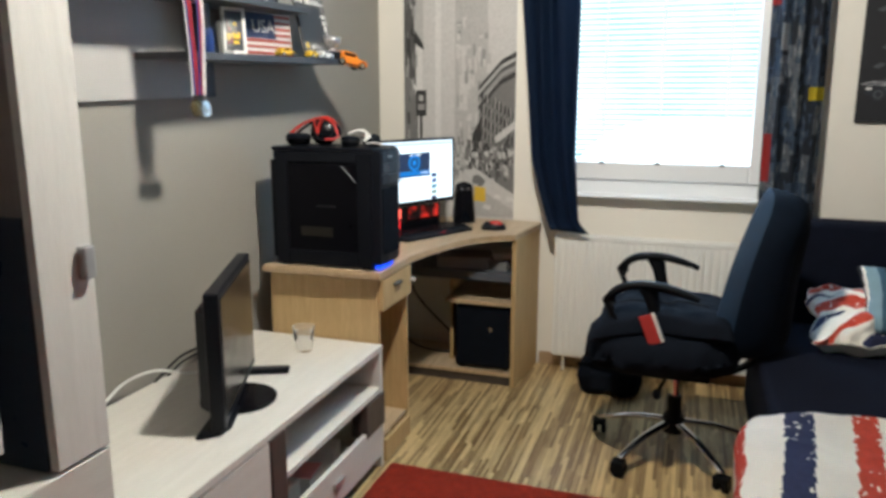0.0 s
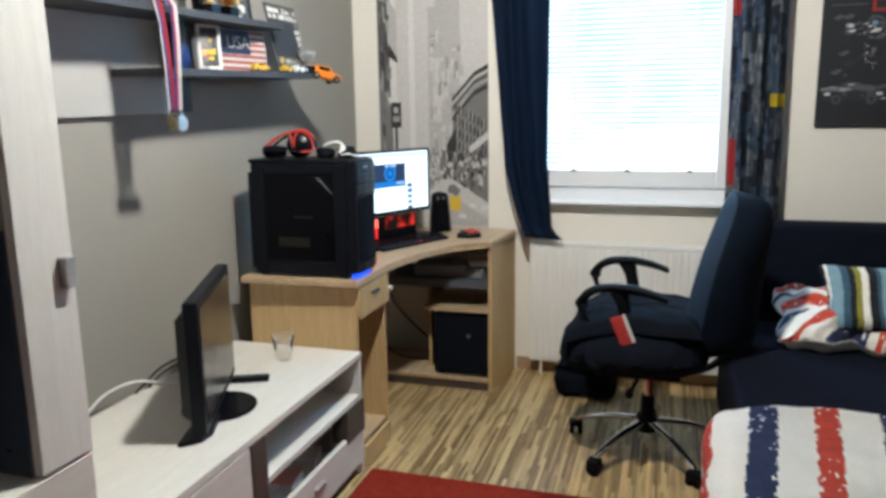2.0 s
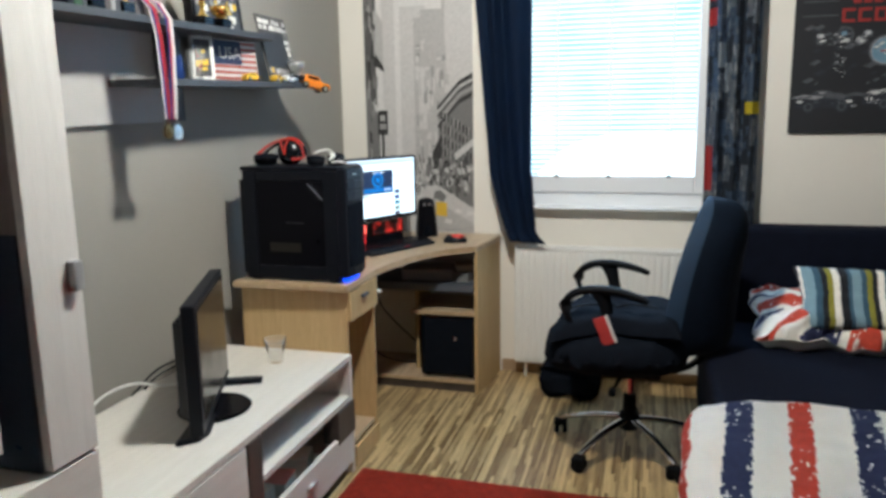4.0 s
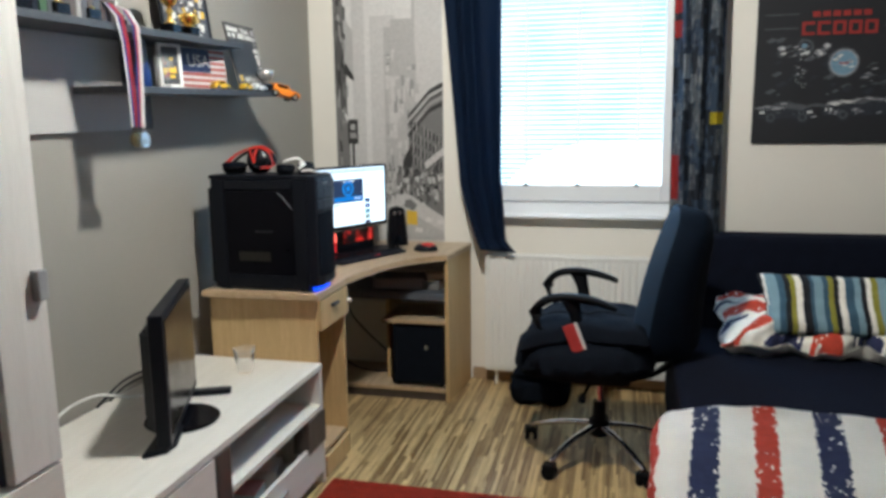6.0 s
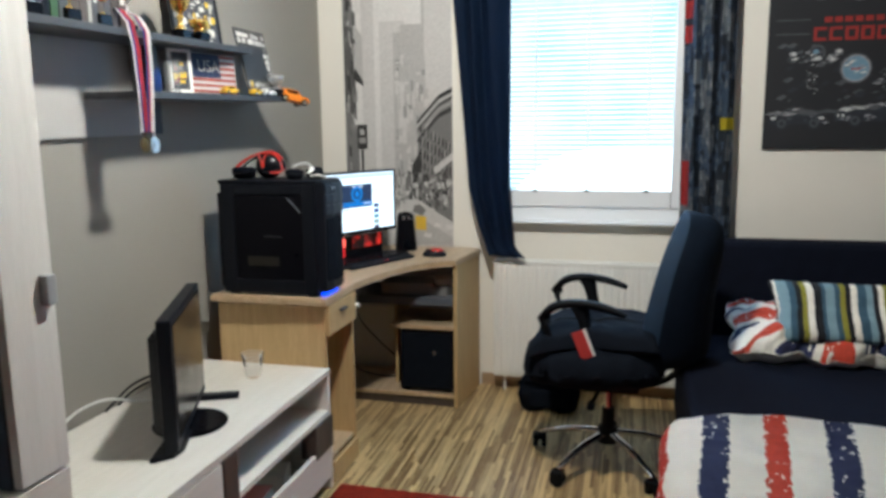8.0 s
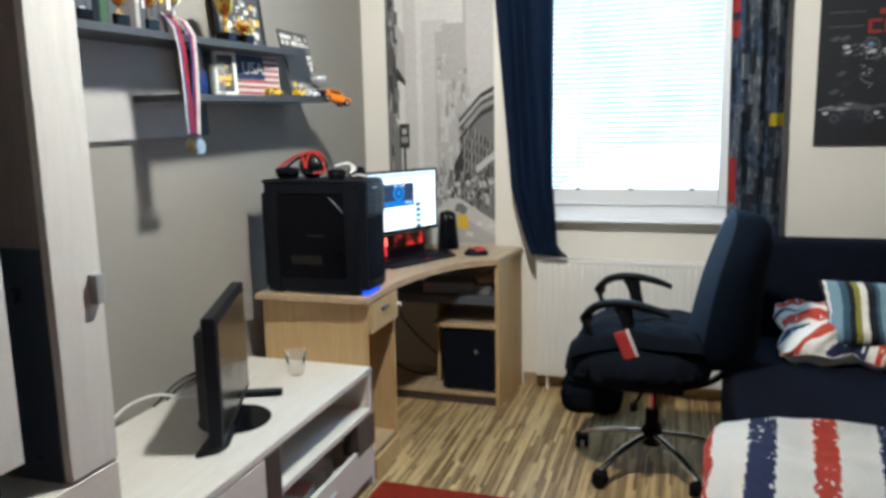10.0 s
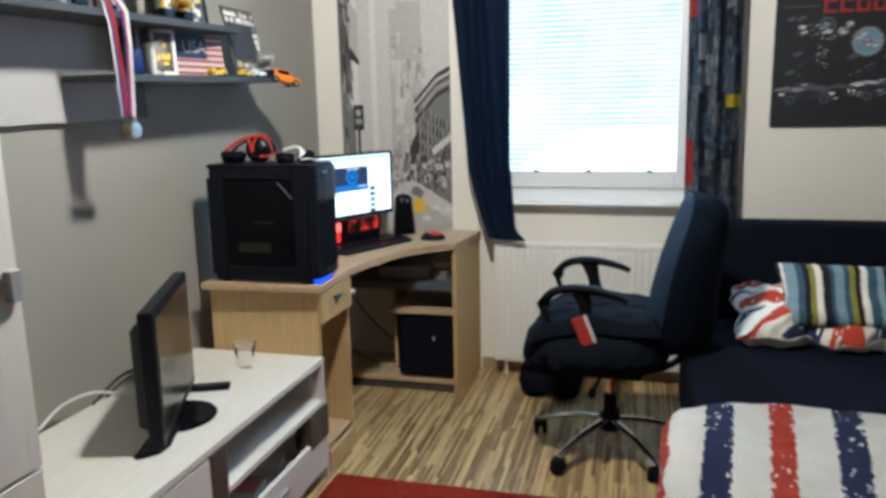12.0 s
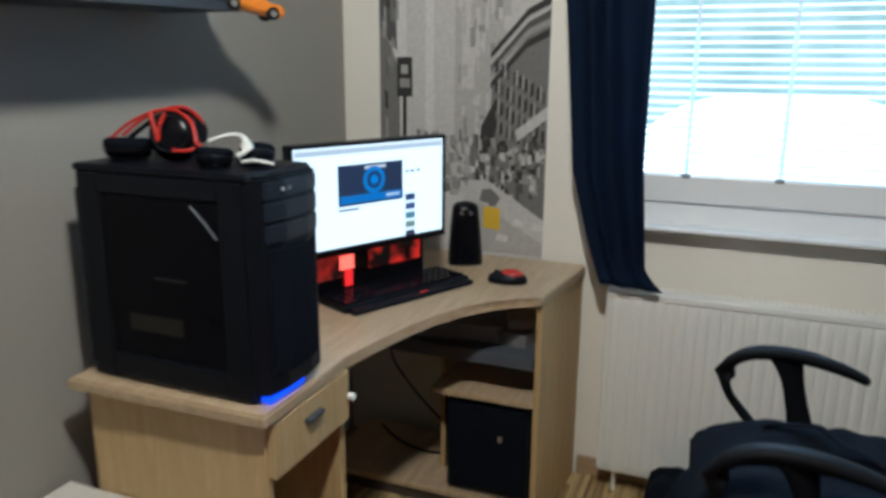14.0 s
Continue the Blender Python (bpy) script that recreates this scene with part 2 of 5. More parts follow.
def box(x0, x1, y0, y1, z0, z1, b=0.003, seg=2, into=None):
    bm = bmesh.new()
    vs = [bm.verts.new((x, y, z)) for x in (x0, x1) for y in (y0, y1) for z in (z0, z1)]
    for f in ((0, 1, 3, 2), (4, 6, 7, 5), (0, 4, 5, 1), (2, 3, 7, 6), (0, 2, 6, 4), (1, 5, 7, 3)):
        bm.faces.new([vs[i] for i in f])
    if b:
        bmesh.ops.bevel(bm, geom=bm.edges[:], offset=b, segments=seg, affect="EDGES", profile=0.5)
    return merge(into, bm)


def merge(into, bm):
    if into is None:
        return bm
    me = bpy.data.meshes.new("t")
    bm.to_mesh(me)
    into.from_mesh(me)
    bpy.data.meshes.remove(me)
    bm.free()
    return into


def cyl(p, r, h, axis="z", seg=24, r2=None, into=None, b=0.0):
    bm = bmesh.new()
    bmesh.ops.create_cone(bm, cap_ends=True, segments=seg, radius1=r, radius2=r if r2 is None else r2, depth=h)
    if b:
        bmesh.ops.bevel(bm, geom=[e for e in bm.edges if abs(e.verts[0].co.z - e.verts[1].co.z) < 1e-6], offset=b, segments=2, affect="EDGES")
    rot = {"z": (0, 0, 0), "x": (0, 90, 0), "y": (90, 0, 0)}[axis]
    bm.transform(pose(*p, *rot))
    return merge(into, bm)


def tube(points, r, seg=10, into=None, closed=False, smooth_steps=6):
    """A round bar along a smooth line through the points."""
    pts = [Vector(p) for p in points]
    line = []
    n = len(pts)
    for i in range(n if closed else n - 1):
        p0, p1, p2, p3 = (pts[(i + k) % n] if closed else pts[min(max(i + k, 0), n - 1)] for k in (-1, 0, 1, 2))
        for s in range(smooth_steps):
            t = s / smooth_steps
            line.append(0.5 * (2 * p1 + (p2 - p0) * t + (2 * p0 - 5 * p1 + 4 * p2 - p3) * t * t + (3 * p1 - p0 - 3 * p2 + p3) * t ** 3))
    if not closed:
        line.append(pts[-1])
    bm = bmesh.new()
    rings, up = [], Vector((0.13, 0.21, 0.97)).normalized()
    for i, p in enumerate(line):
        a = line[i - 1] if (i or closed) else p
        c = line[(i + 1) % len(line)] if (i < len(line) - 1 or closed) else p
        d = (c - a).normalized()
        s = d.cross(up)
        if s.length < 0.05:
            s = d.cross(Vector((1, 0, 0)))
        s.normalize()
        u = s.cross(d)
        rr = r if isinstance(r, (int, float)) else r(i / max(1, len(line) - 1))
        rx, ry = rr if isinstance(rr, tuple) else (rr, rr)
        rings.append([bm.verts.new(p + s * rx * math.cos(k * 2 * math.pi / seg) + u * ry * math.sin(k * 2 * math.pi / seg)) for k in range(seg)])
    for i in range(len(rings) - (0 if closed else 1)):
        a, c = rings[i], rings[(i + 1) % len(rings)]
        for k in range(seg):
            bm.faces.new((a[k], a[(k + 1) % seg], c[(k + 1) % seg], c[k]))
    if not closed:
        bm.faces.new(rings[0][::-1]), bm.faces.new(rings[-1])
    return merge(into, bm)


def lathe(profile, p=(0, 0, 0), seg=28, into=None):
    """A turned body: profile of (radius, height)."""
    bm = bmesh.new()
    rings = [[bm.verts.new((p[0] + r * math.cos(k * 2 * math.pi / seg), p[1] + r * math.sin(k * 2 * math.pi / seg), p[2] + z)) for k in range(seg)] for r, z in profile]
    for a, c in zip(rings, rings[1:]):
        for k in range(seg):
            bm.faces.new((a[k], a[(k + 1) % seg], c[(k + 1) % seg], c[k]))
    if profile[0][0] > 0:
        bm.faces.new(rings[0][::-1])
    if profile[-1][0] > 0:
        bm.faces.new(rings[-1])
    bmesh.ops.remove_doubles(bm, verts=bm.verts, dist=1e-5)
    return merge(into, bm)


def slab(outline, z0, z1, b=0.004, into=None):
    """A board with the given plan."""
    bm = bmesh.new()
    low = [bm.verts.new((x, y, z0)) for x, y in outline]
    top = [bm.verts.new((x, y, z1)) for x, y in outline]
    bm.faces.new(low[::-1])
    bm.faces.new(top)
    n = len(outline)
    for i in range(n):
        bm.faces.new((low[i], low[(i + 1) % n], top[(i + 1) % n], top[i]))
    if b:
        bmesh.ops.bevel(bm, geom=[e for e in bm.edges if abs(e.verts[0].co.z - e.verts[1].co.z) < 1e-6], offset=b, segments=2, affect="EDGES")
    return merge(into, bm)


def surface(nu, nv, fn, index=None, thick=0.0):
    """A grid of points fn(u, v), u and v from 0 to 1; index(u, v) picks the material."""
    bm = bmesh.new()
    g = [[bm.verts.new(fn(i / nu, j / nv)) for j in range(nv + 1)] for i in range(nu + 1)]
    for i in range(nu):
        for j in range(nv):
            f = bm.faces.new((g[i][j], g[i + 1][j], g[i + 1][j + 1], g[i][j + 1]))
            f.smooth = True
            if index:
                f.material_index = index((i + 0.5) / nu, (j + 0.5) / nv)
    if thick:
        bmesh.ops.solidify(bm, geom=bm.faces[:], thickness=thick)
    return bm


def wall_quad(bm, pts):
    bm.faces.new([bm.verts.new(p) for p in pts])


def structure(name, bm, material, label, category):
    return tagged(part(name, bm, material), label, category, kind="structure")


def cushion(w, d, h, power=0.5, n=28):
    """A soft pillow: w x d across, h thick in the middle, standing on its lower face."""
    def top(u, v, s):
        a, c = 2 * u - 1, 2 * v - 1
        e = max(0.0, (1 - a ** 4) * (1 - c ** 4)) ** power
        pinch = 1 - 0.06 * (1 - (abs(a) * abs(c)))
        wob = (noise.noise(Vector((u * 3, v * 3, s * 2.0 + h * 9))) * 0.16 + noise.noise(Vector((u * 9, v * 7, h * 5))) * 0.07) * h * e
        return (a * w / 2 * pinch, c * d / 2 * pinch, s * (h / 2 * e + wob))
    return top


# ---- room shell ----
T = 0.30
bm = box(WALL_X - T, RIGHT_X + T, BACK_Y - T, WALL_Y + T, -0.20, -0.012, 0)
floor = structure("floor", bm, SUBFLOOR, "striped light and dark brown laminate floor", "floor")
structure("ceiling", box(WALL_X - T, RIGHT_X + T, BACK_Y - T, WALL_Y + T, CEIL, CEIL + 0.2, 0), CEILING, "plain unseen ceiling, greyed to lessen bounced light", "ceiling")
structure("wall_west", box(WALL_X - T, WALL_X, BACK_Y - T, WALL_Y + T, -0.012, CEIL, 0), GREY_WALL, "matt grey painted wall behind the shelves", "wall")
# east and south walls are unseen; their dark tone deepens the room's shadows
structure("wall_east", box(RIGHT_X, RIGHT_X + T, BACK_Y - T, WALL_Y + T, -0.012, CEIL, 0), DIM_WALL, "plain unseen wall, darkened to cut bounced light", "wall")
structure("wall_south", box(WALL_X, RIGHT_X, BACK_Y - T, BACK_Y, -0.012, CEIL, 0), DIM_WALL, "plain unseen wall, darkened to cut bounced light", "wall")
# window wall with its opening
WX0, WX1, WZ0, WZ1 = -0.88, 0.13, 0.885, 2.28
bm = box(WALL_X, WX0, WALL_Y, WALL_Y + T, -0.012, CEIL, 0)
box(WX1, RIGHT_X, WALL_Y, WALL_Y + T, -0.012, CEIL, 0, into=bm)
box(WX0, WX1, WALL_Y, WALL_Y + T, -0.012, WZ0, 0, into=bm)
box(WX0, WX1, WALL_Y, WALL_Y + T, WZ1, CEIL, 0, into=bm)
structure("wall_north", bm, CREAM_WALL, "cream painted wall with the window", "wall")
bm = box(-0.90, RIGHT_X, WALL_Y - 0.016, WALL_Y - 0.001, -0.010, 0.062, 0.003)
structure("baseboard", bm, BASE_WOOD, "brown wooden baseboard along the window wall", "baseboard")
bm = box(WALL_X + 0.002, WALL_X + 0.016, BACK_Y, 2.0, -0.010, 0.06, 0.003)
structure("baseboard", bm, BASE_WOOD, "brown wooden baseboard along the grey wall", "baseboard")

# ---- window ----
window = tagged(new("window_1"), "white plastic window with lowered venetian blind", "window", kind="structure")
WORLD[window.name] = Matrix()


def rect_frame(x0, x1, z0, z1, y0, y1, w, wb=None, b=0.004):
    wb = wb or w
    bm = box(x0, x0 + w, y0, y1, z0, z1, b)
    box(x1 - w, x1, y0, y1, z0, z1, b, into=bm)
    box(x0 + w, x1 - w, y0 + 0.001, y1 - 0.001, z0, z0 + wb, b, into=bm)
    box(x0 + w, x1 - w, y0 + 0.001, y1 - 0.001, z1 - w, z1, b, into=bm)
    return bm


part("window_frame", rect_frame(WX0, WX1, WZ0, WZ1, WALL_Y + 0.004, WALL_Y + 0.075, 0.035, 0.088), WHITE_PVC, window)
sash = part("window_sash", rect_frame(WX0 + 0.035, WX1 - 0.030, WZ0 + 0.088, WZ1 - 0.03, WALL_Y - 0.010, WALL_Y + 0.06, 0.052, 0.085, 0.006), WHITE_PVC, window)
pane = part("pane", box(WX0 + 0.08, WX1 - 0.08, WALL_Y + 0.030, WALL_Y + 0.036, 1.05, WZ1 - 0.07, 0), PANE_GLASS, window)
pane.visible_shadow = False
sill = part("window_sill", box(WX0 + 0.02, WX1 + 0.015, 3.800, WALL_Y + 0.003, 0.892, 0.906, 0.004), WHITE_PVC, window)
blind = part("blind_rail", box(WX0 + 0.09, WX1 - 0.085, WALL_Y + 0.0, WALL_Y + 0.022, 1.048, 1.060, 0.002), WHITE_PVC, window)
# slats share one mesh
bm = bmesh.new()
sw, st = (WX1 - 0.085) - (WX0 + 0.09), radians(24)
for k in range(4):
    a0, a1 = (k / 4 - 0.5) * 0.025, ((k + 1) / 4 - 0.5) * 0.025
    z0, z1 = -60 * a0 * a0 * 0.15, -60 * a1 * a1 * 0.15
    r0 = (a0 * math.cos(st) - z0 * math.sin(st), a0 * math.sin(st) + z0 * math.cos(st))
    r1 = (a1 * math.cos(st) - z1 * math.sin(st), a1 * math.sin(st) + z1 * math.cos(st))
    wall_quad(bm, ((-sw / 2, r0[0], r0[1]), (sw / 2, r0[0], r0[1]), (sw / 2, r1[0], r1[1]), (-sw / 2, r1[0], r1[1])))
bmesh.ops.remove_doubles(bm, verts=bm.verts, dist=1e-6)
bmesh.ops.solidify(bm, geom=bm.faces[:], thickness=0.0004)
slat_mesh = bpy.data.meshes.new("slat")
bm.to_mesh(slat_mesh)
bm.free()
slat_mesh.materials.append(SLAT)
z = 1.078
while z < WZ1 - 0.09:
    ob = new("slat", slat_mesh)
    ob.parent = window
    ob.location = (WX0 + 0.09 + sw / 2, WALL_Y + 0.011, z)
    z += 0.0245
for x in (-0.62, -0.36, -0.07):
    part("ladder_tape", box(x - 0.006, x + 0.006, WALL_Y - 0.004, WALL_Y - 0.0034, 1.06, WZ1 - 0.07, 0), TAPE, window)
    part("blind_clip", box(x - 0.013, x + 0.013, WALL_Y - 0.014, WALL_Y + 0.002, 1.050, 1.062, 0.003), GREY_PLASTIC, window)

# outdoors, daylight put in as emission: snow-white yard below, pale greenery above
yard = glow("yard_daylight_glow", (0.97, 1.0, 1.0), 3.2)
# the trees emit their own brightness instead of being lit
m, nt, b = nodes_of("greenery_daylight_glow")
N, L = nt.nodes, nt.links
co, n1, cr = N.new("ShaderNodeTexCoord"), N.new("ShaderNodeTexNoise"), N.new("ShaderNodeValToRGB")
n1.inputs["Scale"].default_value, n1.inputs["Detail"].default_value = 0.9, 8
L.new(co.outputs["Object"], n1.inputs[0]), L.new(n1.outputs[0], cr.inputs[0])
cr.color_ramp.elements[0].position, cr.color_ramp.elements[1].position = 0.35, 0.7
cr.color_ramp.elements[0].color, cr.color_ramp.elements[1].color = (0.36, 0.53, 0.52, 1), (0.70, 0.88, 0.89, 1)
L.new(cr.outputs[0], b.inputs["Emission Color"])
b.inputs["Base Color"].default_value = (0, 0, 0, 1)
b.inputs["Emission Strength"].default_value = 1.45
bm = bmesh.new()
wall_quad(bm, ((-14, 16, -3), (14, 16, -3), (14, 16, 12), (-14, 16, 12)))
tagged(part("backdrop", bm, m), "pale green trees outside, daylight put in as glow", "backdrop", kind="structure")
# car and ground share the glow that stands in for daylight on them
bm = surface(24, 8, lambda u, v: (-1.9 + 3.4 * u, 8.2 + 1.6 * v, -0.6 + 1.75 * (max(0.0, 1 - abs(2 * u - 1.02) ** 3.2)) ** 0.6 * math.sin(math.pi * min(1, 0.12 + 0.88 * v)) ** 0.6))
tagged(part("parked_car", bm, yard, smooth=True), "white parked car seen through the blind, daylight put in as glow", "car")
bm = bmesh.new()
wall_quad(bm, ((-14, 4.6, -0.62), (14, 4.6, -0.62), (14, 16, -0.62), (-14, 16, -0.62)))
structure("ground", bm, yard, "pale paved yard outside the window, daylight put in as glow", "ground")

# ---- radiator ----
rad = thing("radiator", "white panel radiator with vertical grooves under the window", "radiator", pose(-0.32, 3.80, 0))
RX0, RX1, RZ0, RZ1, RY = -0.812, 0.16, 0.085, 0.705, 3.755
nf = 29


def rad_front(u, v):
    x = RX0 + 0.012 + (RX1 - RX0 - 0.024) * u
    zz = RZ0 + 0.012 + (RZ1 - RZ0 - 0.03) * v
    edge = min(1.0, min(v, 1 - v) / 0.03)
    groove = 0.5 - 0.5 * math.cos(2 * math.pi * u * nf)
    return (x, RY - 0.006 * edge * min(1, 2.2 * groove), zz)


part("front_panel", surface(nf * 8, 40, rad_front), WHITE_ENAMEL, rad, world=True)
part("body", box(RX0, RX1, RY + 0.001, RY + 0.075, RZ0, RZ1 - 0.006, 0.006), WHITE_ENAMEL, rad, world=True)
bm = box(RX0 + 0.004, RX1 - 0.004, RY - 0.005, RY + 0.002, RZ1 - 0.020, RZ1, 0.002)
box(RX0 + 0.004, RX1 - 0.004, RY + 0.072, RY + 0.078, RZ1 - 0.02, RZ1, 0.002, into=bm)
n = 60
for i in range(n):
    x = RX0 + 0.01 + (RX1 - RX0 - 0.02) * i / n
    box(x, x + 0.009, RY + 0.002, RY + 0.072, RZ1 - 0.004, RZ1 - 0.001, 0, into=bm)
part("top_grille", bm, WHITE_ENAMEL, rad, world=True)
for x in (RX0 - 0.003, RX1 - 0.001):
    part("side_panel", box(x, x + 0.004, RY - 0.004, RY + 0.08, RZ0 + 0.01, RZ1, 0.001), WHITE_ENAMEL, rad, world=True)
for x in (-0.66, 0.0):
    part("bracket", box(x - 0.015, x + 0.015, RY + 0.07, WALL_Y + 0.002, 0.2, 0.55, 0.003), WHITE_ENAMEL, rad, world=True)
part("pipe", tube(((RX0 + 0.05, RY + 0.04, RZ0 + 0.005), (RX0 + 0.05, RY + 0.04, 0.04), (RX0 + 0.05, RY + 0.04, -0.012)), 0.008), WHITE_ENAMEL, rad, world=True)

# ---- curtains ----
def curtain_left(u, v):
    """v from the hem up; gathered and pulled aside near the hem."""
    zz = 0.735 + 1.78 * v
    h = zz - 0.735
    left = -0.83 - 0.105 * min(1, h / 0.33) ** 0.75 - 0.085 * max(0.0, min(1.0, (h - 0.3) / 1.0))
    right = -0.700 - 0.030 * min(1, h / 0.35)
    kick = max(0.0, 1 - h / 0.05)
    right += 0.055 * kick ** 1.3
    x = left + (right - left) * u
    f = (0.015 + 0.010 * v) * (0.30 + 0.70 * min(1.0, h / 0.18))
    y = 3.728 + f * math.sin(u * 2 * math.pi * 2.2 + 0.9 * math.sin(3 * v) + 2.6 * noise.noise(Vector((u * 2.5, v * 1.2, 7)))) - 0.020 * kick
    return (x, y, zz - 0.010 * kick * u)


cur = thing("curtain", "dark navy blue curtain gathered on the radiator", "curtain", pose(-0.87, 3.755, 0.735))
part("cloth", surface(90, 70, curtain_left, thick=0.0025), CURTAIN_NAVY, cur, world=True)

curtain_blocks = {}


def curtain_pick(u, v):
    """City print: upright blocks of grey, blue and black with a few red and yellow ones."""
    zz = 0.30 + 2.22 * v
    if u < 0.15 and (1.00 < zz < 1.21 or 1.75 < zz < 1.83 or 1.86 < zz < 1.94) and u > 0.02:
        return 4
    if u > 0.74 and 1.36 < zz < 1.41:
        return 5
    if 0.20 < u < 0.34 and 1.56 < zz < 1.68:
        return 3
    col = int(u * 9 + 0.8 * math.sin(zz * 2.0))
    row = int(zz * 8 + (col * 37 % 11) / 3.0)
    fine = int(zz * 46 + col)
    key = (col, row)
    if key not in curtain_blocks:
        curtain_blocks[key] = random.choice((0, 0, 0, 1, 1, 1, 2, 2))
    k = curtain_blocks[key]
    r = noise.noise(Vector((u * 24, zz * 26, 3.1)))
    if r > 0.32:
        k = min(3, k + 1)
    elif r < -0.3:
        k = max(0, k - 1)
    return k


PRINT_BLACK = mat("curtain_black", (0.026, 0.034, 0.050), 0.85, var=0.3, scale=40, bump=0.2)
PRINT_SLATE = mat("curtain_slate_blue", (0.070, 0.105, 0.165), 0.85, var=0.3, scale=40, bump=0.2)
PRINT_GREY = mat("curtain_grey", (0.17, 0.19, 0.22), 0.85, var=0.3, scale=40, bump=0.2)
PRINT_PALE = mat("curtain_pale_grey", (0.36, 0.38, 0.40), 0.85, var=0.2, scale=40, bump=0.2)
PRINT_RED = mat("curtain_red", (0.50, 0.05, 0.05), 0.85, var=0.1, scale=40, bump=0.2)
PRINT_YELLOW = mat("curtain_yellow", (0.62, 0.50, 0.02), 0.85, var=0.1, scale=40, bump=0.2)


def curtain_right(u, v):
    zz = 0.30 + 2.22 * v
    x = 0.068 + 0.028 * (1 - v) + 0.232 * u
    return (x, 3.770 + (0.020 + 0.006 * v) * math.sin(u * 2 * math.pi * 3.2 + 0.5 * math.sin(2.2 * v)), zz)


cur = thing("curtain", "grey and blue city print curtain with red and yellow patches", "curtain", pose(0.2, 3.77, 0.30))
part("cloth", surface(72, 200, curtain_right, curtain_pick, thick=0.002), (PRINT_BLACK, PRINT_SLATE, PRINT_GREY, PRINT_PALE, PRINT_RED, PRINT_YELLOW), cur, world=True)
rod = thing("curtain_rod", "white curtain rod over the window", "curtain rod", pose(-0.38, 3.76, 2.53))
part("rod", cyl((-0.38, 3.757, 2.535), 0.012, 1.6, "x"), WHITE_PVC, rod, world=True)
for x in (-1.12, 0.37):
    part("bracket", box(x - 0.01, x + 0.01, 3.757, WALL_Y + 0.002, 2.525, 2.545, 0.002), WHITE_PVC, rod, world=True)

# ---- city mural on the window wall ----
mural = thing("wall_mural", "black and white city street photo mural with a yellow taxi", "wallpaper", pose(-1.35, WALL_Y, 0.75))
MX0, MX1 = -1.648, -1.055
part("paper", box(MX0, MX1, WALL_Y - 0.003, WALL_Y + 0.001, 0.40, CEIL - 0.002, 0), GREYS[6], mural, world=True)
shapes = [bmesh.new() for _ in GREYS] + [bmesh.new()]
layer_count = [0]


def printed(shade, pts):
    """A printed patch, in metres across from the mural's edge and up from the floor."""
    layer_count[0] += 1
    y = WALL_Y - 0.0034 - 0.000006 * layer_count[0]
    wall_quad(shapes[shade], [(MX0 + min(max(x, 0.0), MX1 - MX0), y, z) for x, z in pts])


def rect(shade, x0, x1, z0, z1, skew=0.0):
    printed(shade, ((x0, z0), (x1, z0 + skew), (x1, z1 + skew), (x0, z1)))


rnd = random.Random(5)
# far haze towers
rect(5, 0.20, 0.34, 1.00, 1.93), rect(4, 0.275, 0.46, 1.10, 1.87), rect(4, 0.315, 0.45, 1.86, 1.91)
rect(5, 0.43, 0.59, 1.30, 2.60), rect(4, 0.43, 0.445, 1.55, 2.60), rect(5, 0.10, 0.17, 1.0, 2.2)
rect(4, 0.34, 0.45, 1.28, 1.72), rect(5, 0.30, 0.36, 1.3, 1.62)
for _ in range(120):
    x, zz = rnd.uniform(0.28, 0.45), rnd.uniform(1.05, 1.72)
    rect(rnd.choice((3, 4, 4, 5, 5)), x, x + rnd.uniform(0.006, 0.022), zz, zz + rnd.uniform(0.01, 0.07))
# dark tower at the left
printed(2, ((0.0, 0.9), (0.075, 0.9), (0.075, 1.35), (0.0, 1.55)))
printed(1, ((0.0, 1.50), (0.065, 1.42), (0.060, 1.98), (0.0, 2.08)))
printed(2, ((0.0, 1.98), (0.055, 1.9), (0.04, 2.60), (0.0, 2.60)))
printed(4, ((0.055, 1.68), (0.105, 1.62), (0.105, 1.86), (0.055, 1.93)))
printed(0, ((0.05, 1.64), (0.11, 1.60), (0.105, 1.63), (0.06, 1.70)))
for _ in range(70):
    zz = rnd.uniform(0.95, 2.4)
    x = rnd.uniform(0.0, 0.055)
    rect(rnd.choice((0, 0, 1, 2, 3, 4)), x, x + rnd.uniform(0.005, 0.02), zz, zz + rnd.uniform(0.015, 0.08), -0.01)
# street sign
rect(0, 0.065, 0.122, 1.27, 1.40), rect(3, 0.075, 0.112, 1.30, 1.33), rect(4, 0.08, 0.105, 1.345, 1.375), rect(0, 0.085, 0.10, 1.02, 1.27)
# dark corner building with cornice
printed(2, ((0.40, 1.02), (0.593, 0.86), (0.593, 1.55), (0.405, 1.33)))
for k, (z0, s) in enumerate(((1.30, 0), (1.335, 3), (1.355, 1), (1.385, 4), (1.395, 0))):
    printed(s, ((0.40, z0), (0.52, z0 + 0.13), (0.593, z0 + 0.165), (0.593, z0 + 0.19), (0.52, z0 + 0.153), (0.40, z0 + 0.02)))
for i in range(9):
    for j in range(5):
        x, zz = 0.415 + 0.02 * i, 1.10 - 0.012 * i + 0.062 * j
        rect(rnd.choice((0, 0, 1)), x, x + 0.011, zz, zz + 0.040, 0.008), rect(rnd.choice((3, 4, 2)), x + 0.012, x + 0.016, zz, zz + 0.045, 0.004)
printed(5, ((0.49, 1.13), (0.593, 1.21), (0.593, 1.25), (0.49, 1.17)))
printed(4, ((0.44, 1.06), (0.50, 1.10), (0.50, 1.125), (0.44, 1.085)))
printed(0, ((0.36, 0.98), (0.42, 0.95), (0.42, 1.27), (0.37, 1.18)))
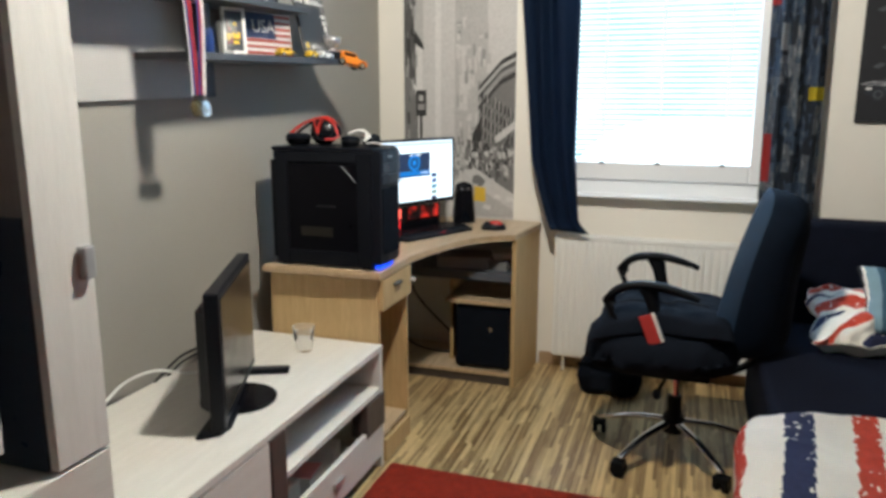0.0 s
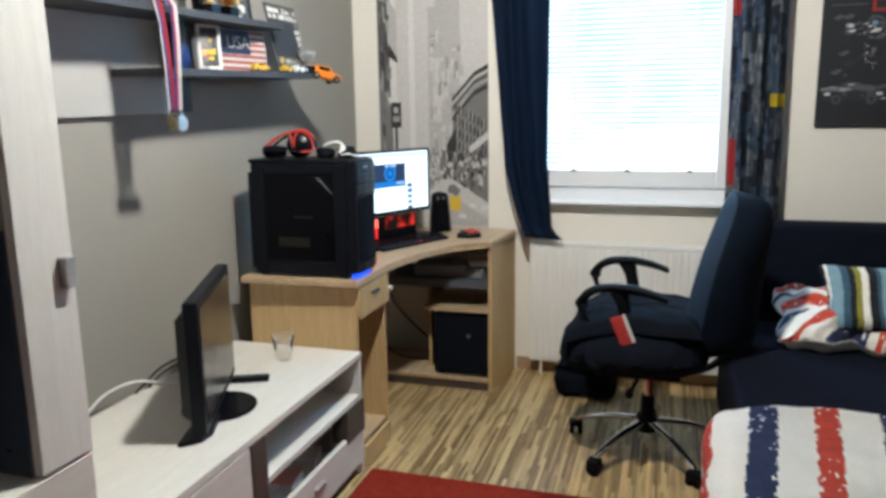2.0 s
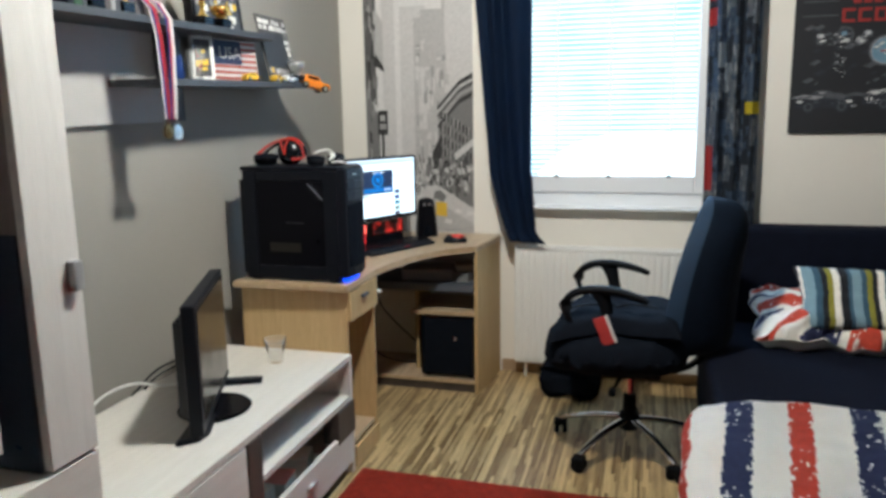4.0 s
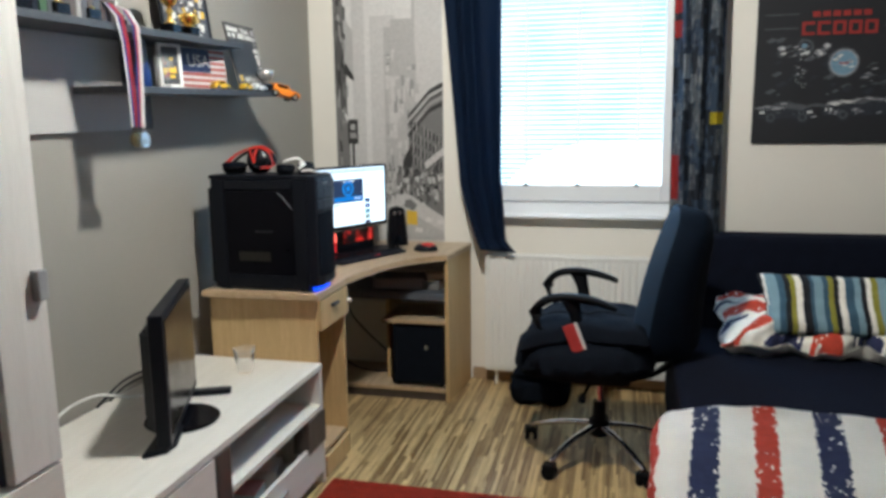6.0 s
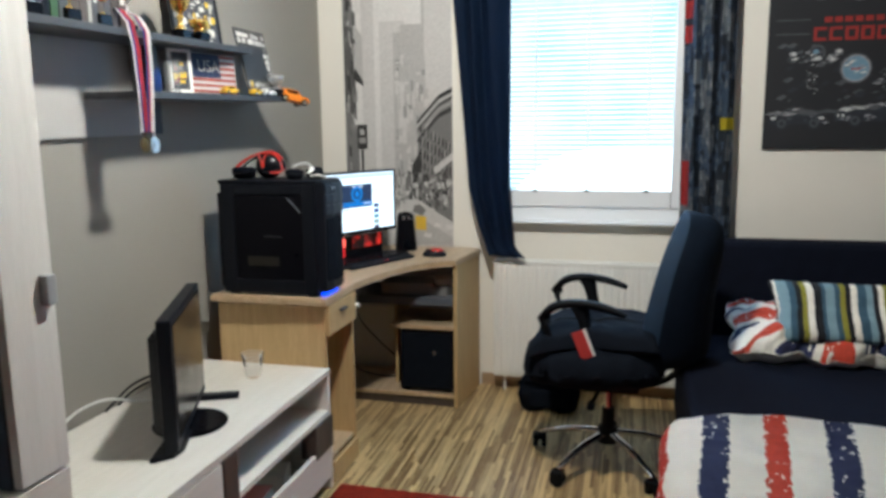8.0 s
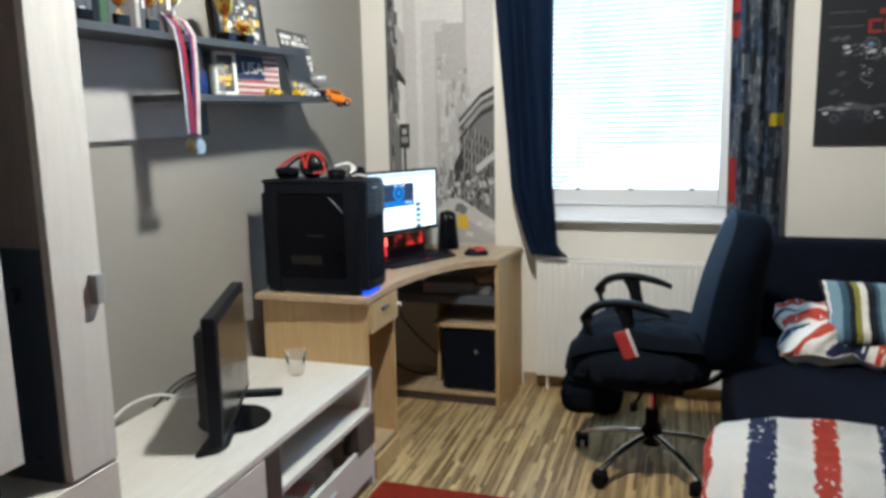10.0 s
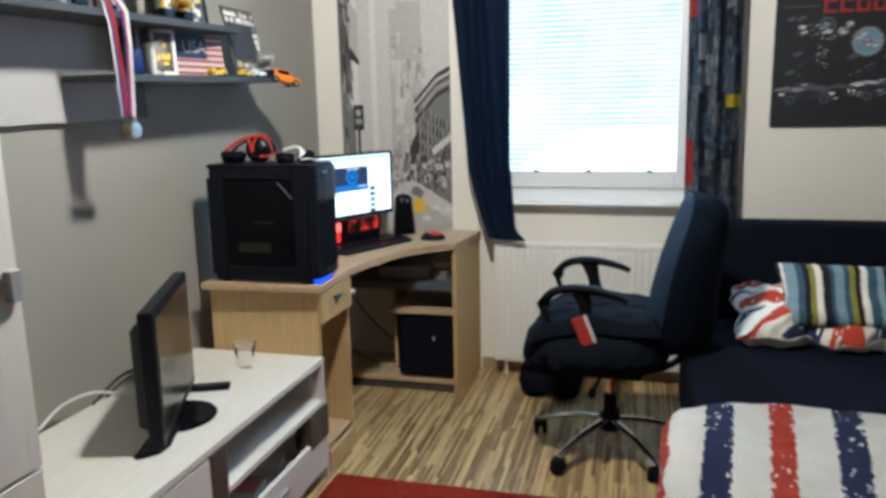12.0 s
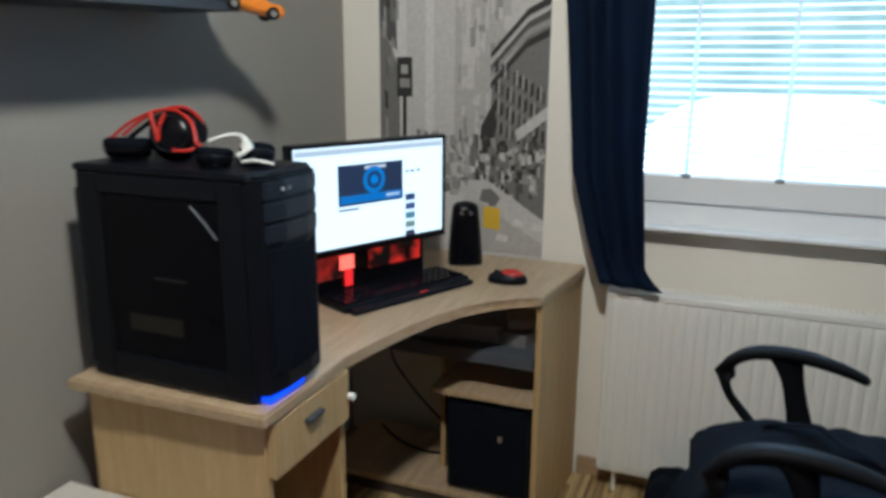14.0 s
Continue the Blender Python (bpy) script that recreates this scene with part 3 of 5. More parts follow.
# crowd, trees and traffic
for _ in range(330):
    x = rnd.uniform(0.13, 0.575)
    zz = rnd.uniform(0.93, 1.12) + 0.10 * max(0, 0.4 - x)
    s = rnd.choice((0, 1, 1, 2, 2, 3, 4, 5)) if x > 0.33 else rnd.choice((2, 3, 3, 4, 4, 5))
    w, h = rnd.uniform(0.006, 0.026), rnd.uniform(0.012, 0.05)
    printed(s, ((x, zz), (x + w, zz + rnd.uniform(-0.008, 0.008)), (x + w * 0.8, zz + h), (x - w * 0.1, zz + h * 0.9)))
# pale street
printed(5, ((0.27, 0.76), (0.593, 0.76), (0.593, 0.88), (0.40, 1.00), (0.33, 1.00)))
printed(4, ((0.30, 0.76), (0.593, 0.76), (0.593, 0.80), (0.36, 0.93)))
for x, zz in ((0.485, 0.855), (0.55, 0.845), (0.43, 0.80)):
    printed(6, ((x, zz), (x + 0.04, zz - 0.004), (x + 0.045, zz + 0.018), (x + 0.008, zz + 0.024)))
printed(2, ((0.37, 0.93), (0.43, 0.92), (0.445, 0.945), (0.41, 0.975), (0.38, 0.97)))
rect(7, 0.385, 0.445, 0.84, 0.915, -0.006), rect(2, 0.405, 0.43, 0.915, 0.93)
for k, bm in enumerate(shapes):
    tagged(part("print", bm, GREYS[k] if k < 7 else YELLOW, mural, world=True), kind="stuff")

# ---- car poster ----
poster = thing("car_poster", "black canvas poster with silver cars and red lettering", "poster", pose(0.8, WALL_Y, 1.26))
PX0, PX1, PZ0, PZ1 = 0.452, 1.22, 1.262, 2.27
part("canvas", box(PX0, PX1, WALL_Y - 0.020, WALL_Y + 0.001, PZ0, PZ1, 0.003), mat("black_canvas", (0.014, 0.015, 0.019), 0.7, var=0.3, scale=9, bump=0.1, fine=500), poster, world=True)
pm = {"silver": mat("poster_silver", (0.30, 0.30, 0.32), 0.7, var=0.4, scale=60, bump=0.0), "grey": mat("poster_grey", (0.075, 0.08, 0.09), 0.7, var=0.5, scale=60, bump=0.0),
      "white": mat("poster_white", (0.66, 0.66, 0.64), 0.7, var=0.15, scale=60, bump=0.0), "red": mat("poster_red", (0.30, 0.025, 0.02), 0.7, var=0.15, scale=60, bump=0.0), "blue": mat("poster_pale_blue", (0.16, 0.28, 0.38), 0.7, var=0.2, scale=60, bump=0.0),
      "dark": mat("poster_dark_blue", (0.020, 0.024, 0.034), 0.7, var=0.4, scale=40, bump=0.0)}
pb = {k: bmesh.new() for k in pm}
pl = [0]


def ink(colour, pts):
    pl[0] += 1
    y = WALL_Y - 0.0205 - 0.00001 * pl[0]
    wall_quad(pb[colour], [(PX0 + x, y, PZ0 + z) for x, z in pts])


def ink_disc(colour, cx, cz, r, n=18, sx=1.0):
    ink(colour, [(cx + sx * r * math.cos(2 * math.pi * k / n), cz + r * math.sin(2 * math.pi * k / n)) for k in range(n)])


def ink_bar(colour, x0, x1, z0, z1):
    ink(colour, ((x0, z0), (x1, z0), (x1, z1), (x0, z1)))


prnd = random.Random(8)


def strokes(n, x0, x1, z0, z1, tones, r0, r1, flat=1.0, slope=0.0):
    """Small glints scattered over a stretch of the print."""
    for _ in range(n):
        x = prnd.uniform(x0, x1)
        zz = prnd.uniform(z0, z1) + slope * (x - x0)
        r = prnd.uniform(r0, r1)
        ink(prnd.choice(tones), [(x - r * flat, zz - r * 0.2), (x, zz - r * 0.5), (x + r * flat, zz + r * 0.2), (x + 0.2 * r, zz + r * 0.5)])


strokes(60, 0.04, 0.72, 0.20, 0.48, ("dark", "dark", "grey"), 0.008, 0.030)
# two low cars with chrome glints
for cx, cz, L0, rise in ((0.145, 0.115, 0.24, 0.0), (0.50, 0.125, 0.40, 0.06)):
    x0, x1 = cx - L0 / 2, cx + L0 / 2
    ink("dark", [(x0, cz), (x1, cz), (x1, cz + 0.035), (cx + L0 * 0.1, cz + 0.075), (cx - L0 * 0.2, cz + 0.070), (x0, cz + 0.035)])
    strokes(22, x0, x1, cz + 0.045, cz + 0.060, ("silver", "grey", "grey", "white"), 0.006, 0.020, 2.6, rise)
    strokes(20, x0, x1, cz + 0.005, cz + 0.035, ("grey", "dark", "silver"), 0.004, 0.012, 1.8)
    strokes(10, cx - L0 * 0.2, cx + L0 * 0.1, cz + 0.065, cz + 0.080, ("grey", "silver"), 0.004, 0.010, 2.4)
    for k in (-0.28, 0.30):
        ink_disc("dark", cx + L0 * k, cz + 0.004, 0.028), ink_disc("grey", cx + L0 * k, cz + 0.004, 0.019), ink_disc("dark", cx + L0 * k, cz + 0.004, 0.012)
    for k in (-0.46, -0.41, 0.40, 0.45):
        ink_disc("white", cx + L0 * k, cz + 0.028, 0.006)
# gauges and chrome work
ink_disc("grey", 0.375, 0.362, 0.068), ink_disc("silver", 0.375, 0.362, 0.060), ink_disc("blue", 0.375, 0.362, 0.054), strokes(26, 0.335, 0.415, 0.328, 0.398, ("silver", "white", "blue", "grey"), 0.004, 0.012, 1.5)
ink_bar("red", 0.355, 0.395, 0.356, 0.363)
ink_disc("grey", 0.21, 0.435, 0.036), ink_disc("dark", 0.21, 0.437, 0.026), ink_disc("blue", 0.205, 0.44, 0.012), ink_disc("grey", 0.585, 0.44, 0.032), ink_disc("dark", 0.585, 0.44, 0.022)
strokes(40, 0.10, 0.32, 0.39, 0.445, ("grey", "grey", "silver", "white"), 0.004, 0.012, 1.6)
strokes(26, 0.17, 0.22, 0.25, 0.40, ("silver", "grey", "white"), 0.004, 0.010, 1.0)
strokes(30, 0.46, 0.74, 0.24, 0.36, ("grey", "dark", "silver"), 0.004, 0.014, 2.0)
for x, zz in ((0.11, 0.432), (0.30, 0.440), (0.275, 0.405), (0.60, 0.30)):
    ink_disc("silver", x, zz, 0.011, 10, 1.6), ink_disc("white", x + 0.002, zz, 0.005, 8, 1.6)
# red lettering as plain bars, with thin rules beside it
for k in range(6):
    ink_bar("red", 0.232 + 0.042 * k, 0.264 + 0.042 * k, 0.568, 0.592)
for k in range(5):
    x = 0.190 + 0.065 * k
    ink_bar("red", x, x + 0.054, 0.488, 0.501), ink_bar("red", x, x + 0.054, 0.535, 0.548), ink_bar("red", x, x + 0.014, 0.488, 0.548)
    if k > 1:
        ink_bar("red", x + 0.040, x + 0.054, 0.488, 0.548)
for z0 in (0.518, 0.580):
    ink_bar("grey", 0.03, 0.175, z0, z0 + 0.005), ink_bar("grey", 0.53, 0.75, z0, z0 + 0.005)
strokes(120, 0.03, 0.73, 0.66, 0.98, ("grey", "dark", "dark", "silver"), 0.006, 0.024, 2.0)
for k, bm in pb.items():
    tagged(part("print", bm, pm[k], poster, world=True), kind="stuff")

# ---- corner desk ----
desk = thing("corner_desk", "light oak corner desk with curved front and shelves", "desk", pose(-1.45, 3.2, 0))
curve = [(-1.235, 2.86), (-1.226, 2.92), (-1.212, 3.00), (-1.190, 3.10), (-1.160, 3.20), (-1.120, 3.29), (-1.07, 3.37), (-1.01, 3.425), (-0.945, 3.450)]
top_plan = [(-1.705, 2.545), (-1.228, 2.555)] + curve + [(-0.905, 3.76), (-0.905, 3.852), (-1.705, 3.852)]
part("desktop", slab(top_plan, 0.722, 0.750, 0.005), OAK_FLAT, desk, world=True)
part("side_panel", box(-1.695, -1.25, 2.584, 2.602, 0.0, 0.722, 0.002), OAK_UP, desk, world=True)
part("side_panel", box(-1.695, -1.250, 2.862, 2.880, 0.0, 0.722, 0.002), OAK_UP, desk, world=True)
# end panel beside the radiator, slightly turned
bm = slab(((-0.962, 3.470), (-0.944, 3.467), (-0.908, 3.835), (-0.926, 3.838)), 0.0, 0.722, 0.002)
part("end_panel", bm, OAK_UP, desk, world=True)
drawer = part("drawer_front", box(-1.250, -1.232, 2.588, 2.872, 0.600, 0.717, 0.002), OAK_UP, desk, world=True)
part("handle", box(-1.234, -1.218, 2.690, 2.750, 0.672, 0.684, 0.004), DARK_GREY, drawer, "dark bar handle", world=True)
part("front_rail", box(-1.250, -1.234, 2.604, 2.860, 0.0, 0.085, 0.002), OAK_UP, desk, world=True)
part("shelf", box(-1.69, -1.255, 2.604, 2.860, 0.088, 0.104, 0.002), OAK_FLAT, desk, world=True)
inner = [(-1.69, 3.468), (-0.966, 3.474), (-0.930, 3.835), (-1.69, 3.835)]
part("bottom_shelf", slab(inner, 0.046, 0.064, 0.002), OAK_FLAT, desk, world=True)
part("plinth", box(-1.69, -0.962, 3.485, 3.503, 0.0, 0.045, 0.001), WENGE, desk, "dark plinth", world=True)
part("middle_shelf", slab([(-1.29, 3.468), (-0.966, 3.474), (-0.930, 3.835), (-1.29, 3.835)], 0.396, 0.414, 0.002), OAK_FLAT, desk, world=True)
part("shelf_support", box(-1.306, -1.291, 3.60, 3.83, 0.064, 0.52, 0.002), OAK_UP, desk, world=True)
part("keyboard_tray", slab([(-1.69, 3.465), (-0.968, 3.472), (-0.934, 3.80), (-1.69, 3.80)], 0.515, 0.556, 0.004), mat("slate_tray", (0.085, 0.095, 0.115), 0.5, var=0.1), desk, "slate grey pull-out tray", world=True)
part("white_knob", cyl((-1.226, 2.872, 0.655), 0.009, 0.016, "x", 14), WHITE_PLASTIC, desk, "small white knob", world=True)

# things on the tray and shelves
for k, (x, y, w, d, h, mm, ry) in enumerate(((-1.23, 3.62, 0.26, 0.18, 0.055, GREY_PLASTIC, 8), (-1.05, 3.62, 0.12, 0.16, 0.045, GREYS[2], -12), (-1.05, 3.63, 0.09, 0.12, 0.03, PAPER, 20))):
    zb = 0.556 if k < 2 else 0.602
    st = thing("box", "flat grey cardboard box under the desktop", "box", pose(x, y, zb, 0, 0, ry))
    part("body", box(-w / 2, w / 2, -d / 2, d / 2, 0, h - 0.012, 0.003), mm, st)
    part("lid", box(-w / 2 - 0.002, w / 2 + 0.002, -d / 2 - 0.002, d / 2 + 0.002, h - 0.012, h, 0.003), mm, st)

sub = thing("subwoofer", "black subwoofer box with small silver badge", "subwoofer", pose(-1.108, 3.635, 0.064, 0, 0, 1))
part("cabinet", box(-0.136, 0.136, -0.145, 0.16, 0.010, 0.322, 0.014, 4), BLACK_PLASTIC, sub)
part("grille", box(-0.120, 0.120, -0.151, -0.144, 0.028, 0.305, 0.003), BLACK_FABRIC, sub)
part("badge", box(0.034, 0.047, -0.1545, -0.150, 0.200, 0.219, 0.001), SILVER, sub, "small silver badge")
for x in (-0.11, 0.11):
    for y in (-0.11, 0.13):
        part("foot", cyl((x, y, 0.006), 0.012, 0.012, seg=12), BLACK_PLASTIC, sub)
cable = thing("cable", "black cable behind the subwoofer", "cable", pose(-1.4, 3.6, 0.06))
part("wire", tube(((-1.24, 3.68, 0.10), (-1.32, 3.70, 0.16), (-1.45, 3.72, 0.26), (-1.55, 3.76, 0.34), (-1.58, 3.79, 0.38)), 0.004, 8), BLACK_PLASTIC, cable, world=True)
part("wire", tube(((-1.24, 3.70, 0.09), (-1.36, 3.66, 0.075), (-1.5, 3.70, 0.07), (-1.6, 3.75, 0.09)), 0.004, 8), BLACK_PLASTIC, cable, world=True)

# ---- PC tower ----
pc = thing("pc_tower", "large black computer tower with smoked side window", "computer", pose(-1.455, 2.685, 0.750, 0, 0, 0))
part("chassis", box(-0.205, 0.185, -0.095, 0.095, 0.006, 0.425, 0.006), BLACK_PLASTIC, pc)
part("side_window", box(-0.150, 0.130, -0.1005, -0.0945, 0.06, 0.385, 0.003), mat("smoked_window", (0.003, 0.003, 0.005), 0.3, var=0.3, scale=9, bump=0.0, spec=0.12), pc, "smoked glossy side window")
bm = box(-0.204, -0.150, -0.104, -0.094, 0.007, 0.424, 0.004)
box(0.130, 0.184, -0.104, -0.094, 0.007, 0.424, 0.004, into=bm)
box(-0.150, 0.130, -0.1035, -0.094, 0.386, 0.424, 0.004, into=bm)
box(-0.150, 0.130, -0.1035, -0.094, 0.007, 0.060, 0.004, into=bm)
part("side_frame", bm, BLACK_PLASTIC, pc)
part("window_trim", tube(((0.070, -0.1035, 0.375), (0.095, -0.1035, 0.352), (0.125, -0.1035, 0.318)), (lambda t: (0.0035, 0.002)), 8), mat("pewter_trim", (0.12, 0.13, 0.15), 0.4), pc, "grey trim strip", smooth=True)
# what shows faintly behind the smoked panel
part("graphics_card", box(-0.10, 0.03, -0.1025, -0.1003, 0.115, 0.150, 0.001), mat("dim_brass_print", (0.0075, 0.006, 0.003), 0.5), pc)
part("cooler_bar", box(-0.03, 0.045, -0.1018, -0.1003, 0.225, 0.230, 0.0005), mat("dim_steel", (0.014, 0.015, 0.018), 0.5), pc)
part("top_panel", box(-0.213, 0.195, -0.103, 0.103, 0.424, 0.440, 0.006), BLACK_PLASTIC, pc)
part("rear_panel", box(-0.222, -0.205, -0.095, 0.095, 0.025, 0.39, 0.003), BLACK_PLASTIC, pc)
front = part("front_panel", slab(((0.186, -0.100), (0.214, -0.088), (0.224, -0.04), (0.224, 0.04), (0.214, 0.088), (0.186, 0.100)), 0.018, 0.436, 0.006), BLACK_PLASTIC, pc)
for z0, z1 in ((0.392, 0.426), (0.352, 0.388), (0.312, 0.348)):
    part("drive_cover", slab(((0.20, -0.090), (0.222, -0.080), (0.231, -0.035), (0.231, 0.035), (0.222, 0.080), (0.20, 0.090)), z0, z1, 0.003), mat("slate_plastic", (0.010, 0.015, 0.026), 0.35, bump=0.0), front)
part("front_mesh", slab(((0.20, -0.084), (0.220, -0.074), (0.229, -0.03), (0.229, 0.03), (0.220, 0.074), (0.20, 0.084)), 0.055, 0.300, 0.004), BLACK_FABRIC, front)
for y in (-0.045, -0.025):
    part("button", cyl((0.2315, y, 0.410), 0.0035, 0.004, "x", 10), SILVER, front)
for x in (-0.17, 0.16):
    for y in (-0.08, 0.08):
        part("foot", box(x - 0.02, x + 0.02, y - 0.012, y + 0.012, 0.0, 0.008, 0.002), BLACK_PLASTIC, pc)
part("light_strip", box(0.190, 0.212, -0.086, 0.03, 0.004, 0.016, 0.002), glow("blue_led", (0.01, 0.07, 1.0), 2.2), pc, "glowing blue light strip")

# headsets on top of the tower
def ear_cup(h, place, r, deep, shell, pad, trim):
    """A padded cup whose open side points along its own +y."""
    bm = lathe([(0.0, -deep), (r * 0.55, -deep), (r * 0.86, -deep * 0.72), (r, -deep * 0.2), (r, 0.0), (0.0, 0.0)], seg=30)
    bm.transform(place @ pose(0, 0, 0, -90, 0, 0))
    cup = part("ear_cup", bm, shell, h, smooth=True)
    bm = tube([(r * 0.74 * math.cos(a), r * 0.16, r * 0.74 * math.sin(a)) for a in [k * math.pi / 6 for k in range(12)]], r * 0.26, closed=True, smooth_steps=3)
    bm.transform(place)
    part("ear_pad", bm, pad, cup, smooth=True)
    bm = tube([(r * 0.70 * math.cos(a), -deep * 0.93, r * 0.70 * math.sin(a)) for a in [k * math.pi / 6 for k in range(12)]], r * 0.05, 6, closed=True, smooth_steps=3)
    bm.transform(place)
    part("cup_trim", bm, trim, cup, smooth=True)


TOWER_TOP = 1.190
red_set = thing("headset", "black and red gaming headset resting on the computer tower", "headphones", pose(-1.545, 2.675, TOWER_TOP, 0, 0, 12))
ear_cup(red_set, pose(-0.052, -0.005, 0.024, 82, 0, 10), 0.047, 0.022, GLOSS_BLACK, BLACK_FABRIC, BLACK_PLASTIC)
ear_cup(red_set, pose(0.042, 0.012, 0.048, -14, 0, 12), 0.050, 0.034, GLOSS_BLACK, BLACK_FABRIC, BLACK_PLASTIC)
part("headband", tube(((-0.070, 0.030, 0.040), (-0.040, 0.055, 0.068), (0.0, 0.062, 0.086), (0.045, 0.056, 0.092), (0.085, 0.030, 0.072), (0.096, 0.004, 0.040)), lambda t: (0.016, 0.005), 10), GLOSS_BLACK, red_set, smooth=True)
for dy, dz in ((-0.020, 0.002), (0.020, 0.004)):
    part("band_trim", tube(((-0.086, 0.012 + dy, 0.040 + dz), (-0.050, 0.022 + dy, 0.070 + dz), (0.0, 0.026 + dy, 0.092 + dz), (0.048, 0.024 + dy, 0.097 + dz), (0.086, 0.016 + dy, 0.074 + dz), (0.102, 0.002 + dy, 0.034 + dz)), 0.0036, 8), RED_PLASTIC, red_set, "thin red wire band", smooth=True)
part("yoke", tube(((0.012, -0.020, 0.094), (0.022, -0.030, 0.070), (0.030, -0.034, 0.042)), lambda t: (0.0045, 0.0035), 8), RED_PLASTIC, red_set, "red yoke", smooth=True)
part("yoke", tube(((0.042, -0.020, 0.094), (0.034, -0.030, 0.072), (0.030, -0.034, 0.042)), lambda t: (0.0045, 0.0035), 8), RED_PLASTIC, red_set, "red yoke", smooth=True)
part("yoke", tube(((0.055, -0.026, 0.024), (0.085, -0.018, 0.024), (0.104, -0.004, 0.034)), 0.0038, 8), RED_PLASTIC, red_set, "red yoke", smooth=True)

white_set = thing("headset", "white and black headset resting on the computer tower", "headphones", pose(-1.350, 2.670, TOWER_TOP, 0, 0, 20))
ear_cup(white_set, pose(-0.034, -0.008, 0.020, 78, 0, -8), 0.036, 0.020, BLACK_PLASTIC, BLACK_FABRIC, BLACK_PLASTIC)
ear_cup(white_set, pose(0.040, 0.020, 0.022, 66, 0, 14), 0.034, 0.020, BLACK_PLASTIC, BLACK_FABRIC, BLACK_PLASTIC)
part("headband", tube(((-0.040, -0.016, 0.046), (-0.012, -0.010, 0.056), (0.014, -0.006, 0.058), (0.030, -0.010, 0.046), (0.028, -0.020, 0.030), (0.016, -0.024, 0.022)), lambda t: (0.012, 0.005), 10), WHITE_PLASTIC, white_set, "white headband", smooth=True)
part("microphone", tube(((0.026, -0.030, 0.012), (0.055, -0.040, 0.016), (0.085, -0.038, 0.010)), lambda t: (0.006, 0.004), 8), WHITE_PLASTIC, white_set, "white microphone arm", smooth=True)

# ---- desk monitor ----
mon_yaw = math.degrees(math.atan2(0.46, 0.22))
mon = thing("monitor", "slim black computer monitor showing a bright white web page", "monitor", pose(-1.372, 3.275, 0.750, 0, 0, mon_yaw))
MW, MH, MZ = 0.255, 0.292, 0.142
part("housing", box(-MW, MW, 0.004, 0.030, MZ, MZ + MH, 0.004), BLACK_PLASTIC, mon)
bm = box(-MW, -MW + 0.010, -0.006, 0.006, MZ, MZ + MH, 0.002)
box(MW - 0.010, MW, -0.006, 0.006, MZ, MZ + MH, 0.002, into=bm)
box(-MW + 0.01, MW - 0.01, -0.006, 0.006, MZ, MZ + 0.018, 0.002, into=bm)
box(-MW + 0.01, MW - 0.01, -0.006, 0.006, MZ + MH - 0.010, MZ + MH, 0.002, into=bm)
part("bezel", bm, GLOSS_BLACK, mon)
screen = part("screen", box(-MW + 0.010, MW - 0.010, -0.002, 0.004, MZ + 0.018, MZ + MH - 0.010, 0), glow("white_page", (0.80, 0.94, 1.0), 1.8), mon, "lit white screen")


def pixels_on_screen(name, x0, x1, z0, z1, mm, d=0.0):
    part(name, box(x0, x1, -0.0032 - d, -0.0021, z0 + MZ, z1 + MZ, 0), mm, screen)


def lit(c, s=1.0):
    return glow("screen_colour", c, s)


pixels_on_screen("video_frame", -0.115, 0.098, 0.125, 0.232, lit((0.01, 0.03, 0.09)))
pixels_on_screen("video_bar", -0.110, 0.093, 0.131, 0.152, lit((0.0, 0.22, 0.70)), 0.0004)
bm = cyl((0, -0.0037, MZ + 0.188), 0.036, 0.0006, "y", 28)
part("video_disc", bm, lit((0.0, 0.25, 0.75)), screen)
part("video_disc", cyl((0, -0.0042, MZ + 0.188), 0.024, 0.0006, "y", 28), lit((0.0, 0.05, 0.22)), screen)
part("video_disc", cyl((0, -0.0047, MZ + 0.188), 0.012, 0.0006, "y", 28), lit((0.0, 0.3, 0.85)), screen)
pixels_on_screen("caption_bar", -0.03, 0.04, 0.218, 0.226, lit((0.8, 0.9, 1.0)), 0.0004)
pixels_on_screen("caption_bar", 0.04, 0.085, 0.138, 0.146, lit((0.6, 0.8, 1.0)), 0.0008)
for k in range(5):
    pixels_on_screen("thumbnail", 0.108, 0.142, 0.118 - 0.026 * k, 0.136 - 0.026 * k, lit(((0.03, 0.07, 0.2), (0.05, 0.1, 0.3), (0.1, 0.3, 0.4), (0.25, 0.35, 0.3), (0.05, 0.05, 0.1))[k]))
for x in (0.110, 0.128, 0.150):
    pixels_on_screen("icon", x, x + 0.010, 0.196, 0.203, lit((0.15, 0.2, 0.25)))
pixels_on_screen("text_bar", -0.115, -0.05, 0.112, 0.118, lit((0.25, 0.3, 0.4)))
pixels_on_screen("address_bar", -0.24, 0.24, 0.262, 0.276, lit((0.72, 0.84, 0.95)))
part("neck", box(-0.022, 0.022, 0.026, 0.150, MZ + 0.04, MZ + 0.09, 0.004), BLACK_PLASTIC, mon)
part("post", box(-0.02, 0.02, 0.135, 0.155, 0.010, MZ + 0.09, 0.004), BLACK_PLASTIC, mon)
part("base", cyl((0, 0.145, 0.006), 0.085, 0.012, "z", 40, b=0.003), GLOSS_BLACK, mon)

